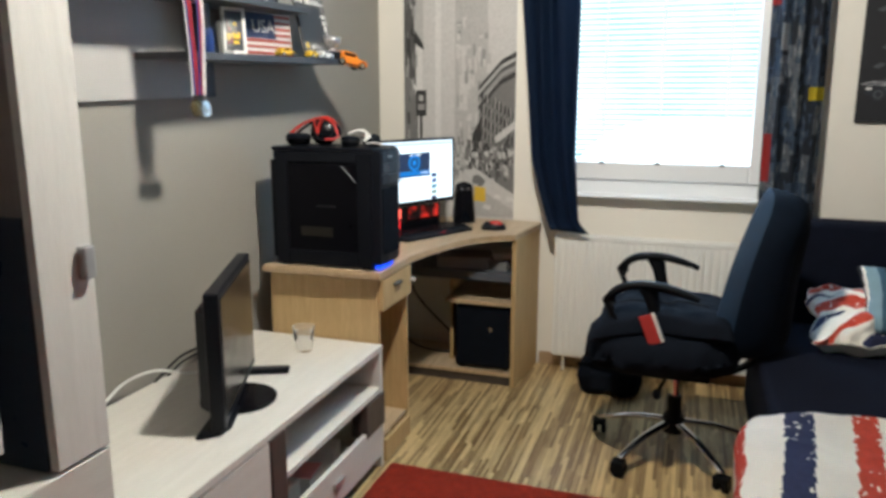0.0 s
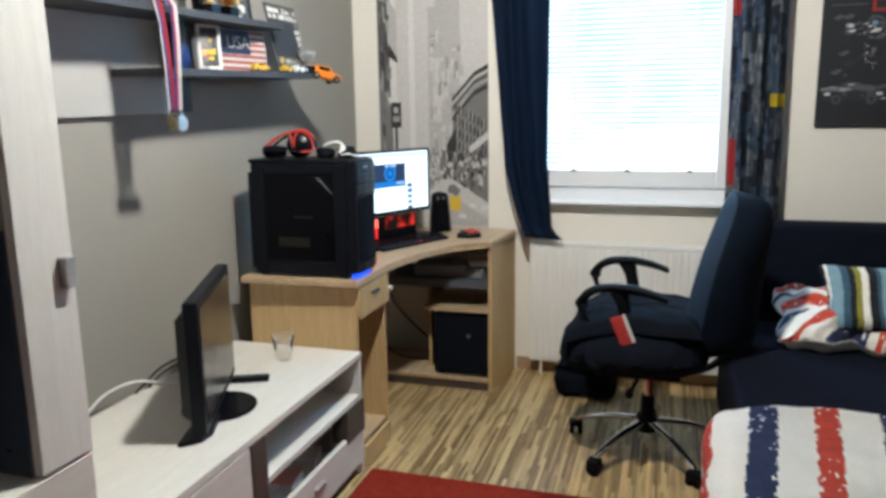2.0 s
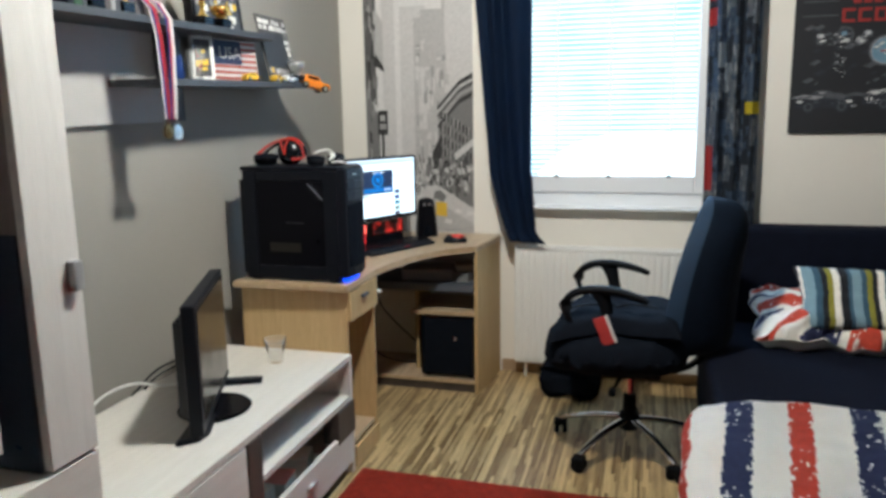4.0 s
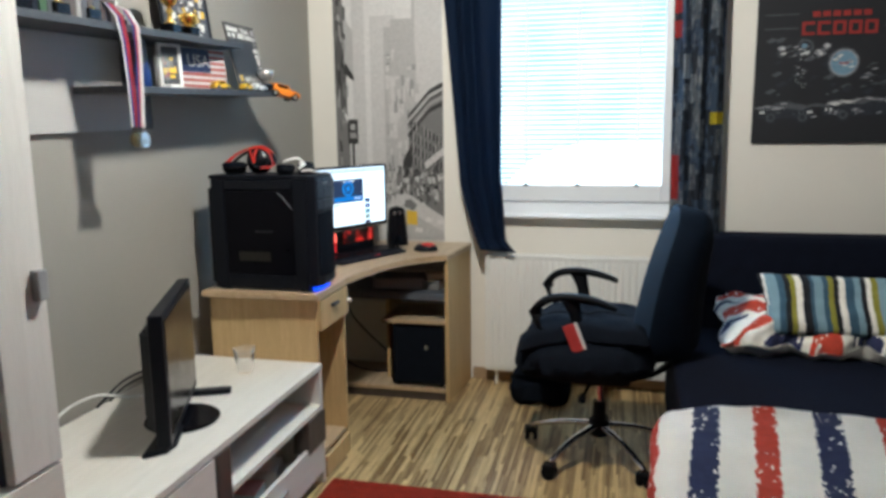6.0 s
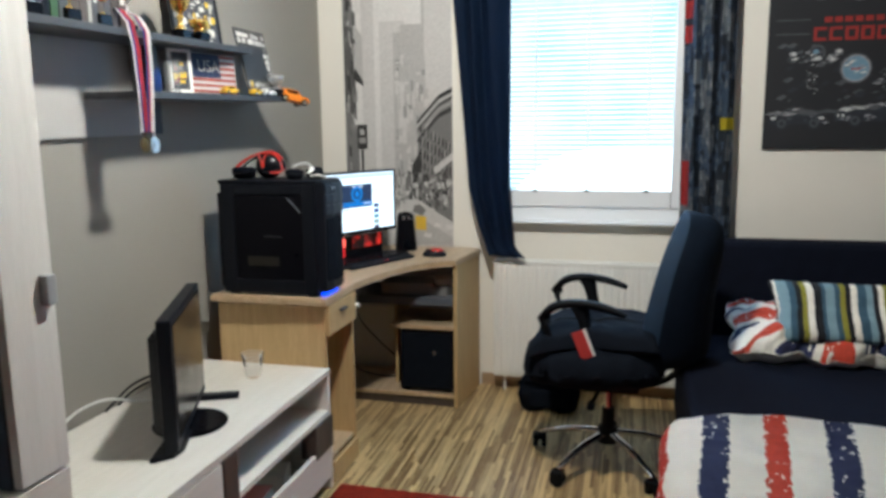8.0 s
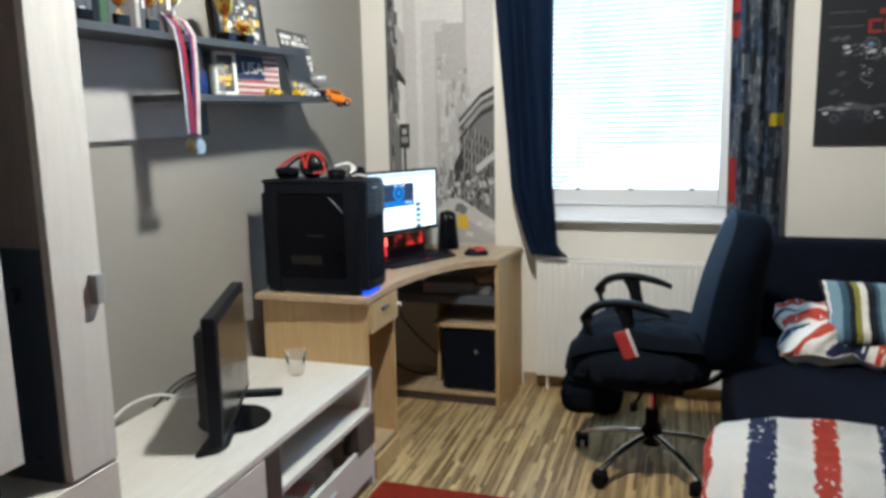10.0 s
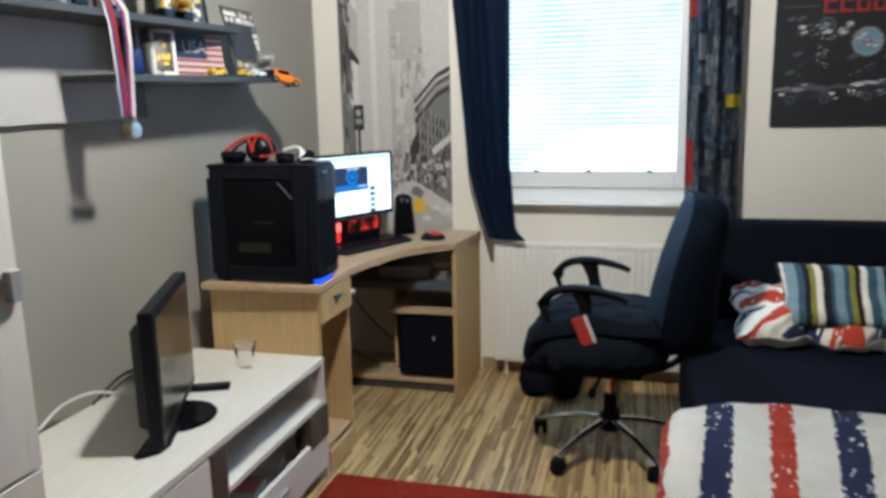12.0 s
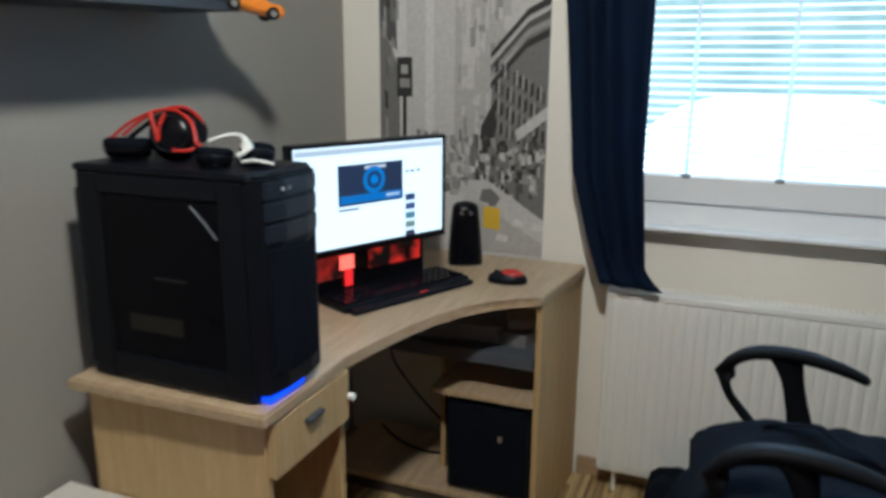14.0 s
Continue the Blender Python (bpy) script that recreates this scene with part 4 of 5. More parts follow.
bar = thing("light_bar", "black light bar glowing red under the monitor", "light bar", pose(-1.372, 3.275, 0.750, 0, 0, mon_yaw) @ pose(0.0, 0.035, 0))
part("case", box(-0.235, 0.235, 0.030, 0.062, 0.0, 0.125, 0.006), GLOSS_BLACK, bar)
# red light spilling round the lamps, put in as patchy emission
redglow = glow("red_glow", (1.0, 0.035, 0.02), 0.55)
RN, RL = redglow.node_tree.nodes, redglow.node_tree.links
rco, rno, rmr = RN.new("ShaderNodeTexCoord"), RN.new("ShaderNodeTexNoise"), RN.new("ShaderNodeMapRange")
rno.inputs["Scale"].default_value, rno.inputs["Detail"].default_value = 16, 3
rmr.inputs[1].default_value, rmr.inputs[2].default_value, rmr.inputs[3].default_value, rmr.inputs[4].default_value = 0.42, 0.62, 0.0, 0.75
RL.new(rco.outputs["Object"], rno.inputs[0]), RL.new(rno.outputs[0], rmr.inputs[0]), RL.new(rmr.outputs[0], RN["Principled BSDF"].inputs["Emission Strength"])
part("glow_panel", box(-0.215, -0.035, 0.026, 0.0305, 0.055, 0.120, 0.002), redglow, bar, "patchy red glow put in as an emissive panel")
part("glow_panel", box(0.025, 0.215, 0.026, 0.0305, 0.065, 0.122, 0.002), redglow, bar, "patchy red glow put in as an emissive panel")
part("lamp", box(-0.075, -0.030, 0.018, 0.026, 0.078, 0.118, 0.003), glow("red_lamp", (1.0, 0.12, 0.08), 3.0), bar, "bright red lamp")
part("lamp", box(-0.060, -0.035, 0.018, 0.026, 0.030, 0.076, 0.003), glow("red_lamp_dim", (1.0, 0.02, 0.02), 1.4), bar, "bright red lamp")

kb_yaw = math.degrees(math.atan2(0.40, 0.185))
kb = thing("keyboard", "black gaming keyboard lying on the oak desk", "keyboard", pose(-1.330, 3.338, 0.750, 0, 0, kb_yaw))
part("case", box(-0.225, 0.225, -0.055, 0.085, 0.0, 0.020, 0.005), BLACK_PLASTIC, kb)
part("wrist_rest", box(-0.215, 0.215, -0.085, -0.054, 0.0, 0.014, 0.005), BLACK_PLASTIC, kb)
key_mesh = None
for r in range(5):
    for c in range(18):
        if key_mesh is None:
            k0 = part("key", box(-0.0095, 0.0095, -0.0095, 0.0095, 0.0, 0.008, 0.002, 1), GLOSS_BLACK, kb)
            key_mesh = k0.data
            k0.location = (-0.205 + 0.024 * c, -0.036 + 0.025 * r, 0.019)
        else:
            ob = new("key", key_mesh)
            ob.parent = kb
            ob.location = (-0.205 + 0.024 * c, -0.036 + 0.025 * r, 0.019)
part("logo_light", box(0.02, 0.045, -0.075, -0.067, 0.0135, 0.0148, 0), glow("red_badge", (1, 0.05, 0.05), 0.8), kb, "small red badge")

mouse = thing("computer_mouse", "red and black gaming mouse on the desk", "mouse", pose(-1.078, 3.560, 0.750, 0, 0, 100))
part("shell", lathe([(0.0, 0.036), (0.016, 0.034), (0.030, 0.024), (0.034, 0.010), (0.033, 0.0)]), BLACK_PLASTIC, mouse, smooth=True).scale = (0.95, 1.75, 1.0)
part("cover", lathe([(0.0, 0.040), (0.012, 0.038), (0.022, 0.031), (0.027, 0.020)], (0.0, -0.006, 0)), RED_PLASTIC, mouse, "red top cover", smooth=True).scale = (1.0, 1.55, 1.04)
part("wheel", cyl((0, 0.034, 0.029), 0.008, 0.007, "x", 14), BLACK_PLASTIC, mouse)

spk = thing("speaker", "black desktop speaker behind the monitor", "speaker", pose(-1.275, 3.725, 0.750, 0, 0, 25))


def speaker_side(u, v):
    """A rounded cabinet that narrows and leans back towards its top."""
    a = 2 * math.pi * u
    r = (abs(math.cos(a)) ** 3 + abs(math.sin(a)) ** 3) ** (-1 / 3)
    k = (1 - 0.30 * v ** 1.4) * (1 - max(0.0, (v - 0.86) / 0.14) ** 3) ** 0.5 if v < 1 else 0.0
    return (0.056 * k * r * math.cos(a), 0.05 * k * r * math.sin(a) + 0.018 * v, 0.200 * v)


part("cabinet", surface(36, 28, speaker_side), GLOSS_BLACK, spk, smooth=True)
part("grille", surface(12, 12, lambda u, v: (0.036 * (2 * u - 1) * (1 - 0.25 * v), -0.0535 + 0.032 * v + 0.012 * (2 * u - 1) ** 2, 0.012 + 0.135 * v), thick=0.003), BLACK_FABRIC, spk, smooth=True)
for x in (-0.014, 0.014):
    part("knob", cyl((x, -0.026, 0.168), 0.006, 0.012, "y", 14), SILVER, spk)

# ---- TV bench ----
tvb = thing("tv_bench", "white wood TV bench with open compartment and dark brown accents", "TV bench", pose(-1.5, 1.95, 0))
BX0, BX1, BY0, BY1 = -1.775, -1.232, 1.285, 2.579
part("top", box(BX0, BX1, BY0, BY1, 0.456, 0.478, 0.002), WHITE_WOOD, tvb, world=True)
part("side_panel", box(BX0, BX1 - 0.002, BY1 - 0.022, BY1 - 0.001, 0.0, 0.455, 0.002), WHITE_WOOD_UP, tvb, world=True)
part("side_panel", box(BX0, BX1 - 0.002, BY0 + 0.001, BY0 + 0.02, 0.0, 0.455, 0.002), WHITE_WOOD_UP, tvb, world=True)
part("divider", box(BX0, BX1 - 0.022, 1.844, 1.863, 0.0, 0.455, 0.002), WHITE_WOOD_UP, tvb, world=True)
part("back_panel", box(BX0, BX0 + 0.006, BY0 + 0.02, BY1 - 0.02, 0.02, 0.455, 0), WHITE_WOOD, tvb, world=True)
part("bottom", box(BX0, BX1 - 0.02, BY0 + 0.02, BY1 - 0.02, 0.03, 0.048, 0.001), WHITE_WOOD, tvb, world=True)
part("middle_shelf", box(BX0 + 0.006, BX1 - 0.003, 1.888, BY1 - 0.022, 0.298, 0.318, 0.002), WHITE_WOOD, tvb, world=True)
part("door", box(BX1 - 0.020, BX1 - 0.001, BY0 + 0.004, 1.806, 0.05, 0.450, 0.002), WHITE_WOOD, tvb, world=True)
part("accent_strip", box(BX1 - 0.022, BX1 + 0.002, 1.810, 1.886, 0.05, 0.454, 0.002), WENGE, tvb, "dark brown accent strip", world=True)
part("accent_block", box(BX1 - 0.060, BX1 + 0.003, 2.427, BY1 + 0.003, 0.172, 0.296, 0.002), WENGE, tvb, "dark brown accent block", world=True)
dr = part("drawer_front", box(BX1 - 0.018, BX1, 1.893, BY1 - 0.003, 0.048, 0.190, 0.002), WHITE_WOOD, tvb, world=True)
part("handle", box(BX1 - 0.002, BX1 + 0.014, 2.157, 2.226, 0.120, 0.140, 0.003), SILVER, dr, "silver handle", world=True)
part("drawer_box", box(BX0 + 0.05, BX1 - 0.02, 1.90, BY1 - 0.03, 0.052, 0.066, 0.001), WHITE_WOOD, tvb, world=True)
for k, (x, y, mm, r) in enumerate(((-1.40, 2.20, PINK_PAPER, 8), (-1.42, 2.08, PAPER, -6), (-1.39, 2.33, PAPER, 15))):
    pp = thing("booklet", "thin booklet lying in the open drawer", "booklet", pose(x, y, 0.068, 0, 0, r))
    part("page_block", box(-0.08, 0.08, -0.055, 0.055, 0, 0.075 + 0.012 * k, 0.001), PAPER, pp)
    part("cover", box(-0.081, 0.081, -0.056, 0.056, 0.0755 + 0.012 * k, 0.0775 + 0.012 * k, 0.0005), mm, pp)

# ---- small TV ----
tv_yaw = math.degrees(math.atan2(2.25 - 1.767, -1.578 + 1.360))
tv = thing("television", "small black flat television on a round foot", "television", pose(-1.444, 1.972, 0.478, 0, 0, tv_yaw))
# local x runs along the picture width, local -y is the viewing side
part("bezel", box(-0.252, 0.262, -0.014, 0.026, 0.018, 0.395, 0.006), BLACK_PLASTIC, tv)
part("screen", box(-0.232, 0.242, -0.0165, -0.0135, 0.050, 0.375, 0.001), SCREEN_OFF, tv, "switched-off dark screen")
part("back_cover", slab([(-0.245, 0.025), (0.255, 0.025), (0.20, 0.055), (-0.215, 0.055)], 0.06, 0.35, 0.01), BLACK_PLASTIC, tv)
part("neck", box(-0.035, 0.035, 0.0, 0.03, 0.008, 0.08, 0.005), BLACK_PLASTIC, tv)
part("foot", cyl((0.0, -0.005, 0.006), 0.112, 0.012, "z", 48, b=0.004), GLOSS_BLACK, tv, "glossy round foot")
part("foot_arm", slab([(-0.245, 0.0), (-0.20, -0.02), (-0.08, -0.02), (-0.08, 0.04), (-0.20, 0.05), (-0.27, 0.06)], 0.0005, 0.018, 0.003), BLACK_PLASTIC, tv)

rem = thing("remote_control", "long black remote control on the TV bench", "remote control", pose(-1.492, 2.190, 0.478, 0, 0, 24))
part("case", box(-0.085, 0.085, -0.021, 0.021, 0.0, 0.018, 0.006), BLACK_PLASTIC, rem)
for i in range(7):
    for j in (-0.010, 0.0, 0.010):
        part("button", box(-0.065 + 0.018 * i, -0.055 + 0.018 * i, j - 0.003, j + 0.003, 0.0175, 0.0195, 0.001, 1), DARK_GREY, rem)

gl = thing("drinking_glass", "small clear empty drinking glass on the bench", "glass", pose(-1.470, 2.425, 0.478))
part("body", lathe([(0.0, 0.001), (0.024, 0.001), (0.028, 0.006), (0.041, 0.092), (0.0395, 0.092), (0.027, 0.014), (0.020, 0.010), (0.0, 0.010)]), CLEAR_GLASS, gl, smooth=True)
cb = thing("power_cable", "white and black cables behind the television", "cable", pose(-1.72, 2.0, 0.496))
part("white_wire", tube(((-1.56, 2.03, 0.538), (-1.63, 1.99, 0.533), (-1.70, 1.93, 0.553), (-1.755, 1.86, 0.533), (-1.765, 1.78, 0.493)), 0.0045, 8), WHITE_PLASTIC, cb, "white wire", world=True, smooth=True)
part("plug", tube(((-1.54, 2.04, 0.538), (-1.575, 2.02, 0.539)), 0.009, 10), WHITE_PLASTIC, cb, world=True)
part("black_wire", tube(((-1.52, 2.08, 0.618), (-1.62, 2.10, 0.593), (-1.72, 2.08, 0.548), (-1.762, 2.02, 0.493), (-1.768, 2.00, 0.480)), 0.004, 8), BLACK_PLASTIC, cb, "black wire", world=True, smooth=True)
part("black_wire", tube(((-1.52, 2.10, 0.593), (-1.64, 2.14, 0.563), (-1.74, 2.12, 0.518), (-1.766, 2.06, 0.480)), 0.004, 8), BLACK_PLASTIC, cb, "black wire", world=True, smooth=True)

# ---- tall cabinet ----
tall = thing("tall_cabinet", "tall white wood cabinet with dark brown side niche", "cabinet", pose(-1.5, 0.9, 0))
part("base", box(-1.775, -1.252, 0.30, 1.272, 0.0, 0.690, 0.002), WHITE_WOOD, tall, world=True)
part("column", box(-1.772, -1.272, 1.150, 1.268, 0.692, 2.15, 0.002), COLUMN_BROWN, tall, "dark brown column side", world=True)
part("lower_side", box(-1.765, -1.275, 1.1455, 1.151, 0.693, 1.165, 0.001), mat("smoked_navy_panel", (0.045, 0.062, 0.095), 0.3, var=0.1, bump=0.0), tall, "smoked dark blue lower panel", world=True)
d1 = part("door", box(-1.270, -1.250, 1.147, 1.272, 0.698, 2.15, 0.002), WHITE_WOOD_UP, tall, world=True)
hd = part("handle", box(-1.252, -1.232, 1.236, 1.262, 1.040, 1.100, 0.003), mat("brushed_grey_metal", (0.33, 0.33, 0.34), 0.45, 0.15, bump=0.0), d1, "brushed silver handle", world=True)
part("wall_door", box(-1.272, -1.252, 0.45, 1.046, 0.785, 2.15, 0.002), WHITE_WOOD_UP, tall, world=True)
part("upper_body", box(-1.772, -1.274, 0.45, 1.040, 0.790, 2.15, 0.002), WENGE, tall, world=True)
box_dev = thing("set_top_box", "black device under the cabinet door", "device", pose(-1.40, 0.93, 0.690))
part("case", box(-0.10, 0.115, -0.13, 0.09, 0.004, 0.05, 0.004), BLACK_PLASTIC, box_dev)
part("front_strip", box(0.113, 0.118, -0.12, 0.08, 0.012, 0.04, 0.001), GLOSS_BLACK, box_dev)
for y in (-0.1, 0.06):
    part("foot", cyl((0.0, y, 0.002), 0.01, 0.004, seg=10), BLACK_PLASTIC, box_dev)

# ---- wall shelf unit ----
TILT_UNIT = pose(-1.58, 2.35, 1.48, 1.2, 0, 0)
unit = thing("wall_shelf", "slate grey two-tier wall shelf with pale back panel", "wall shelf", TILT_UNIT)
part("lower_shelf", box(-0.205, 0.0, -0.318, 0.675, 0.0, 0.022, 0.002), SHELF_GREY, unit)
part("upper_shelf", box(-0.205, 0.0, -1.15, 0.405, 0.178, 0.200, 0.002), SHELF_GREY, unit)
part("back_panel", box(-0.205, -0.190, -1.2, -0.06, -0.115, 0.178, 0.001), PALE_BOARD, unit)
part("end_strip", box(-0.205, -0.188, -0.058, 0.06, -0.115, -0.001, 0.001), DARK_GREY, unit, "dark end strip")
part("support", box(-0.205, -0.10, -0.085, -0.067, 0.022, 0.178, 0.001), SHELF_GREY, unit)


def on_shelf(y, level, x=-1.68):
    zz = (TILT_UNIT @ Vector((x + 1.58, y - 2.35, 0.0225 if level == 0 else 0.2005))).z
    return zz


def book(y, w, h, d, mm, lean=0, x=-1.66, level=1):
    b = thing("book", "upright book on the wall shelf", "book", pose(x, y, on_shelf(y, level) + 0.001 + abs(math.sin(radians(lean))) * w / 2, lean, 0, 0), group="books on the shelf")
    part("cover", box(-d / 2, d / 2, -w / 2, w / 2, 0, h, 0.002), mm, b)
    part("page_block", box(-d / 2 - 0.001, d / 2 - 0.005, -w / 2 + 0.002, w / 2 - 0.002, 0.003, h + 0.0005, 0), PAPER, b)
    part("title_bar", box(d / 2 - 0.001, d / 2 + 0.0008, -w / 4, w / 4, h * 0.35, h * 0.8, 0), brnd.choice((GREYS[5], YELLOW, GOLD, GREYS[2])), b)


brnd = random.Random(3)
y = 1.40
while y < 2.00:
    w = brnd.uniform(0.014, 0.036)
    book(y + w / 2, w, brnd.uniform(0.16, 0.24), 0.14, brnd.choice((GREEN, WENGE, DARK_GREY, BLUE_PRINT, WENGE, BLACK_PLASTIC, DARK_GREY, GREYS[3], BRASS)), x=-1.67)
    y += w + 0.003


def trophy(x, y, level, h, mm, label):
    t = thing("trophy", label, "trophy", pose(x, y, on_shelf(y, level)), group="trophies")
    part("plinth", box(-0.026, 0.026, -0.026, 0.026, 0, 0.030, 0.003), GLOSS_BLACK, t)
    part("stem", lathe([(0.022, 0.030), (0.010, 0.040), (0.006, h * 0.35), (0.012, h * 0.42), (0.006, h * 0.48)]), mm, t, smooth=True)
    part("cup", lathe([(0.006, h * 0.48), (0.024, h * 0.58), (0.033, h * 0.80), (0.035, h), (0.032, h), (0.028, h * 0.80), (0.0, h * 0.55)]), mm, t, smooth=True)
    for s in (-1, 1):
        part("handle", tube(((0, s * 0.030, h * 0.9), (0, s * 0.050, h * 0.82), (0, s * 0.044, h * 0.66), (0, s * 0.022, h * 0.6)), 0.004, 8), mm, t, smooth=True)
    return t


trophy(-1.635, 2.055, 1, 0.16, GOLD, "small gold cup trophy on the shelf")
trophy(-1.62, 2.335, 1, 0.17, GOLD, "gold cup trophy on the shelf")
trophy(-1.70, 2.16, 1, 0.19, SILVER, "silver cup trophy on the shelf")
trophy(-1.615, 1.93, 1, 0.12, GOLD, "tiny gold cup trophy before the books")
trophy(-1.61, 1.80, 1, 0.10, GOLD, "tiny gold cup trophy before the books")
trophy(-1.615, 1.67, 1, 0.14, SILVER, "small silver cup trophy before the books")
trophy(-1.61, 1.55, 1, 0.11, GOLD, "tiny gold cup trophy before the books")
trophy(-1.605, 2.42, 1, 0.07, GOLD, "tiny gold cup trophy before the collage")


def picture(x, y, level, w, h, yaw, frame_mat, inner, label, lean=8, count=26):
    p = thing("picture_frame", label, "picture frame", pose(x, y, on_shelf(y, level) + 0.001, 0, 0, yaw) @ pose(0, 0, 0, -lean, 0, 0))
    bm = box(-w / 2, -w / 2 + 0.012, -0.006, 0.006, 0, h, 0.002)
    box(w / 2 - 0.012, w / 2, -0.006, 0.006, 0, h, 0.002, into=bm)
    box(-w / 2 + 0.012, w / 2 - 0.012, -0.006, 0.006, 0, 0.012, 0.002, into=bm)
    box(-w / 2 + 0.012, w / 2 - 0.012, -0.006, 0.006, h - 0.012, h, 0.002, into=bm)
    part("frame", bm, frame_mat, p)
    ph = part("photo", box(-w / 2 + 0.01, w / 2 - 0.01, -0.003, 0.004, 0.01, h - 0.01, 0), DARK_GREY, p)
    r = random.Random(int(100 * y))
    for k in range(count):
        px, pz = r.uniform(-w / 2 + 0.014, w / 2 - 0.040), r.uniform(0.014, h - 0.045)
        part("patch", box(px, px + r.uniform(0.008, 0.024), -0.0036 - 0.00002 * k, -0.003, pz, pz + r.uniform(0.006, 0.024), 0), r.choice(inner), ph)
    return p


picture(-1.70, 2.57, 1, 0.24, 0.21, 78, BLACK_PLASTIC, (PAPER, PAPER, PAPER, YELLOW, GREYS[5], GREYS[3], WENGE, GREYS[4]), "dark framed collage with orange and white pictures", count=70)
picture(-1.65, 2.365, 0, 0.085, 0.15, 62, WHITE_PLASTIC, (GREEN, YELLOW, GREYS[2], RED_PRINT), "white framed photo on the shelf", 4)
# large dark photo board leaning at the shelf's end, running up past the upper shelf
bd = thing("photo_board", "dark photo board with a collage border leaning on the shelf", "photo board", pose(-1.612, 2.885, on_shelf(2.88, 0) + 0.002) @ pose(0, 0, 0, 0, -13, 0))
part("board", box(-0.004, 0.004, -0.118, 0.118, 0.0, 0.268, 0.001), GREYS[1], bd)
part("dark_picture", box(0.004, 0.0056, -0.114, 0.070, 0.062, 0.200, 0), mat("slate_print", (0.030, 0.036, 0.045), 0.5, var=0.3, scale=25, bump=0.0), bd, "dark slate picture")
prn = random.Random(21)
for k in range(10):
    y0 = -0.112
    while y0 < 0.105:
        wd, z0 = prn.uniform(0.014, 0.030), 0.008 + 0.025 * k
        if not (y0 < 0.068 and 0.045 < z0 < 0.198):
            part("picture", box(0.004, 0.0052, y0, min(0.115, y0 + wd), z0, z0 + prn.uniform(0.014, 0.023), 0), prn.choice((GREYS[5], GREYS[3], PAPER, GREYS[4], WENGE, PAPER, GREYS[2], YELLOW if k < 3 else GREYS[4])), bd)
        y0 += wd + 0.003

# glasses and jar on the lower shelf
for x, y, r, h, mm in ((-1.62, 2.27, 0.028, 0.095, CLEAR_GLASS), (-1.66, 2.335, 0.024, 0.12, CLEAR_GLASS)):
    g = thing("drinking_glass", "clear glass tumbler on the wall shelf", "glass", pose(x, y, on_shelf(y, 0)))
    part("body", lathe([(0.0, 0.002), (r * 0.8, 0.002), (r, h)]), mm, g, smooth=True)
bt = thing("bottle", "small blue and white bottle on the shelf", "bottle", pose(-1.70, 2.28, on_shelf(2.28, 0)))
part("body", lathe([(0.0, 0.0), (0.026, 0.0), (0.026, 0.075), (0.010, 0.10), (0.010, 0.115), (0.0, 0.115)]), BLUE_PRINT, bt, smooth=True)
part("cap", cyl((0, 0, 0.121), 0.012, 0.014, seg=16), WHITE_PLASTIC, bt)

# flag book
mat_stripe = mat("faded_red_print", (0.34, 0.075, 0.06), 0.6, var=0.15, bump=0.0)
fb = thing("flag_plate", "flag plate with red stripes and white letters", "plate", pose(-1.655, 2.585, on_shelf(2.585, 0) + 0.001, 0, 0, 78) @ pose(0, 0, 0, -5, 0, 0))
part("board", box(-0.118, 0.118, -0.003, 0.005, 0, 0.150, 0.002), GREYS[5], fb)
for k in range(7):
    part("stripe", box(-0.114, 0.114, -0.0042, -0.003, 0.004 + 0.0215 * k, 0.0148 + 0.0215 * k, 0), mat_stripe, fb)
part("blue_field", box(-0.114, 0.035, -0.0050, -0.0042, 0.060, 0.146, 0), mat("navy_print", (0.014, 0.026, 0.075), 0.6, var=0.2, bump=0.0), fb)
cu = bpy.data.curves.new("letters", "FONT")
cu.body, cu.size, cu.extrude, cu.align_x = "USA", 0.062, 0.0004, "CENTER"
cu.materials.append(GREYS[4])
tx = new("letters", cu)
tx.parent = fb
tx.matrix_basis = pose(-0.025, -0.0056, 0.080, 90, 0, 0)

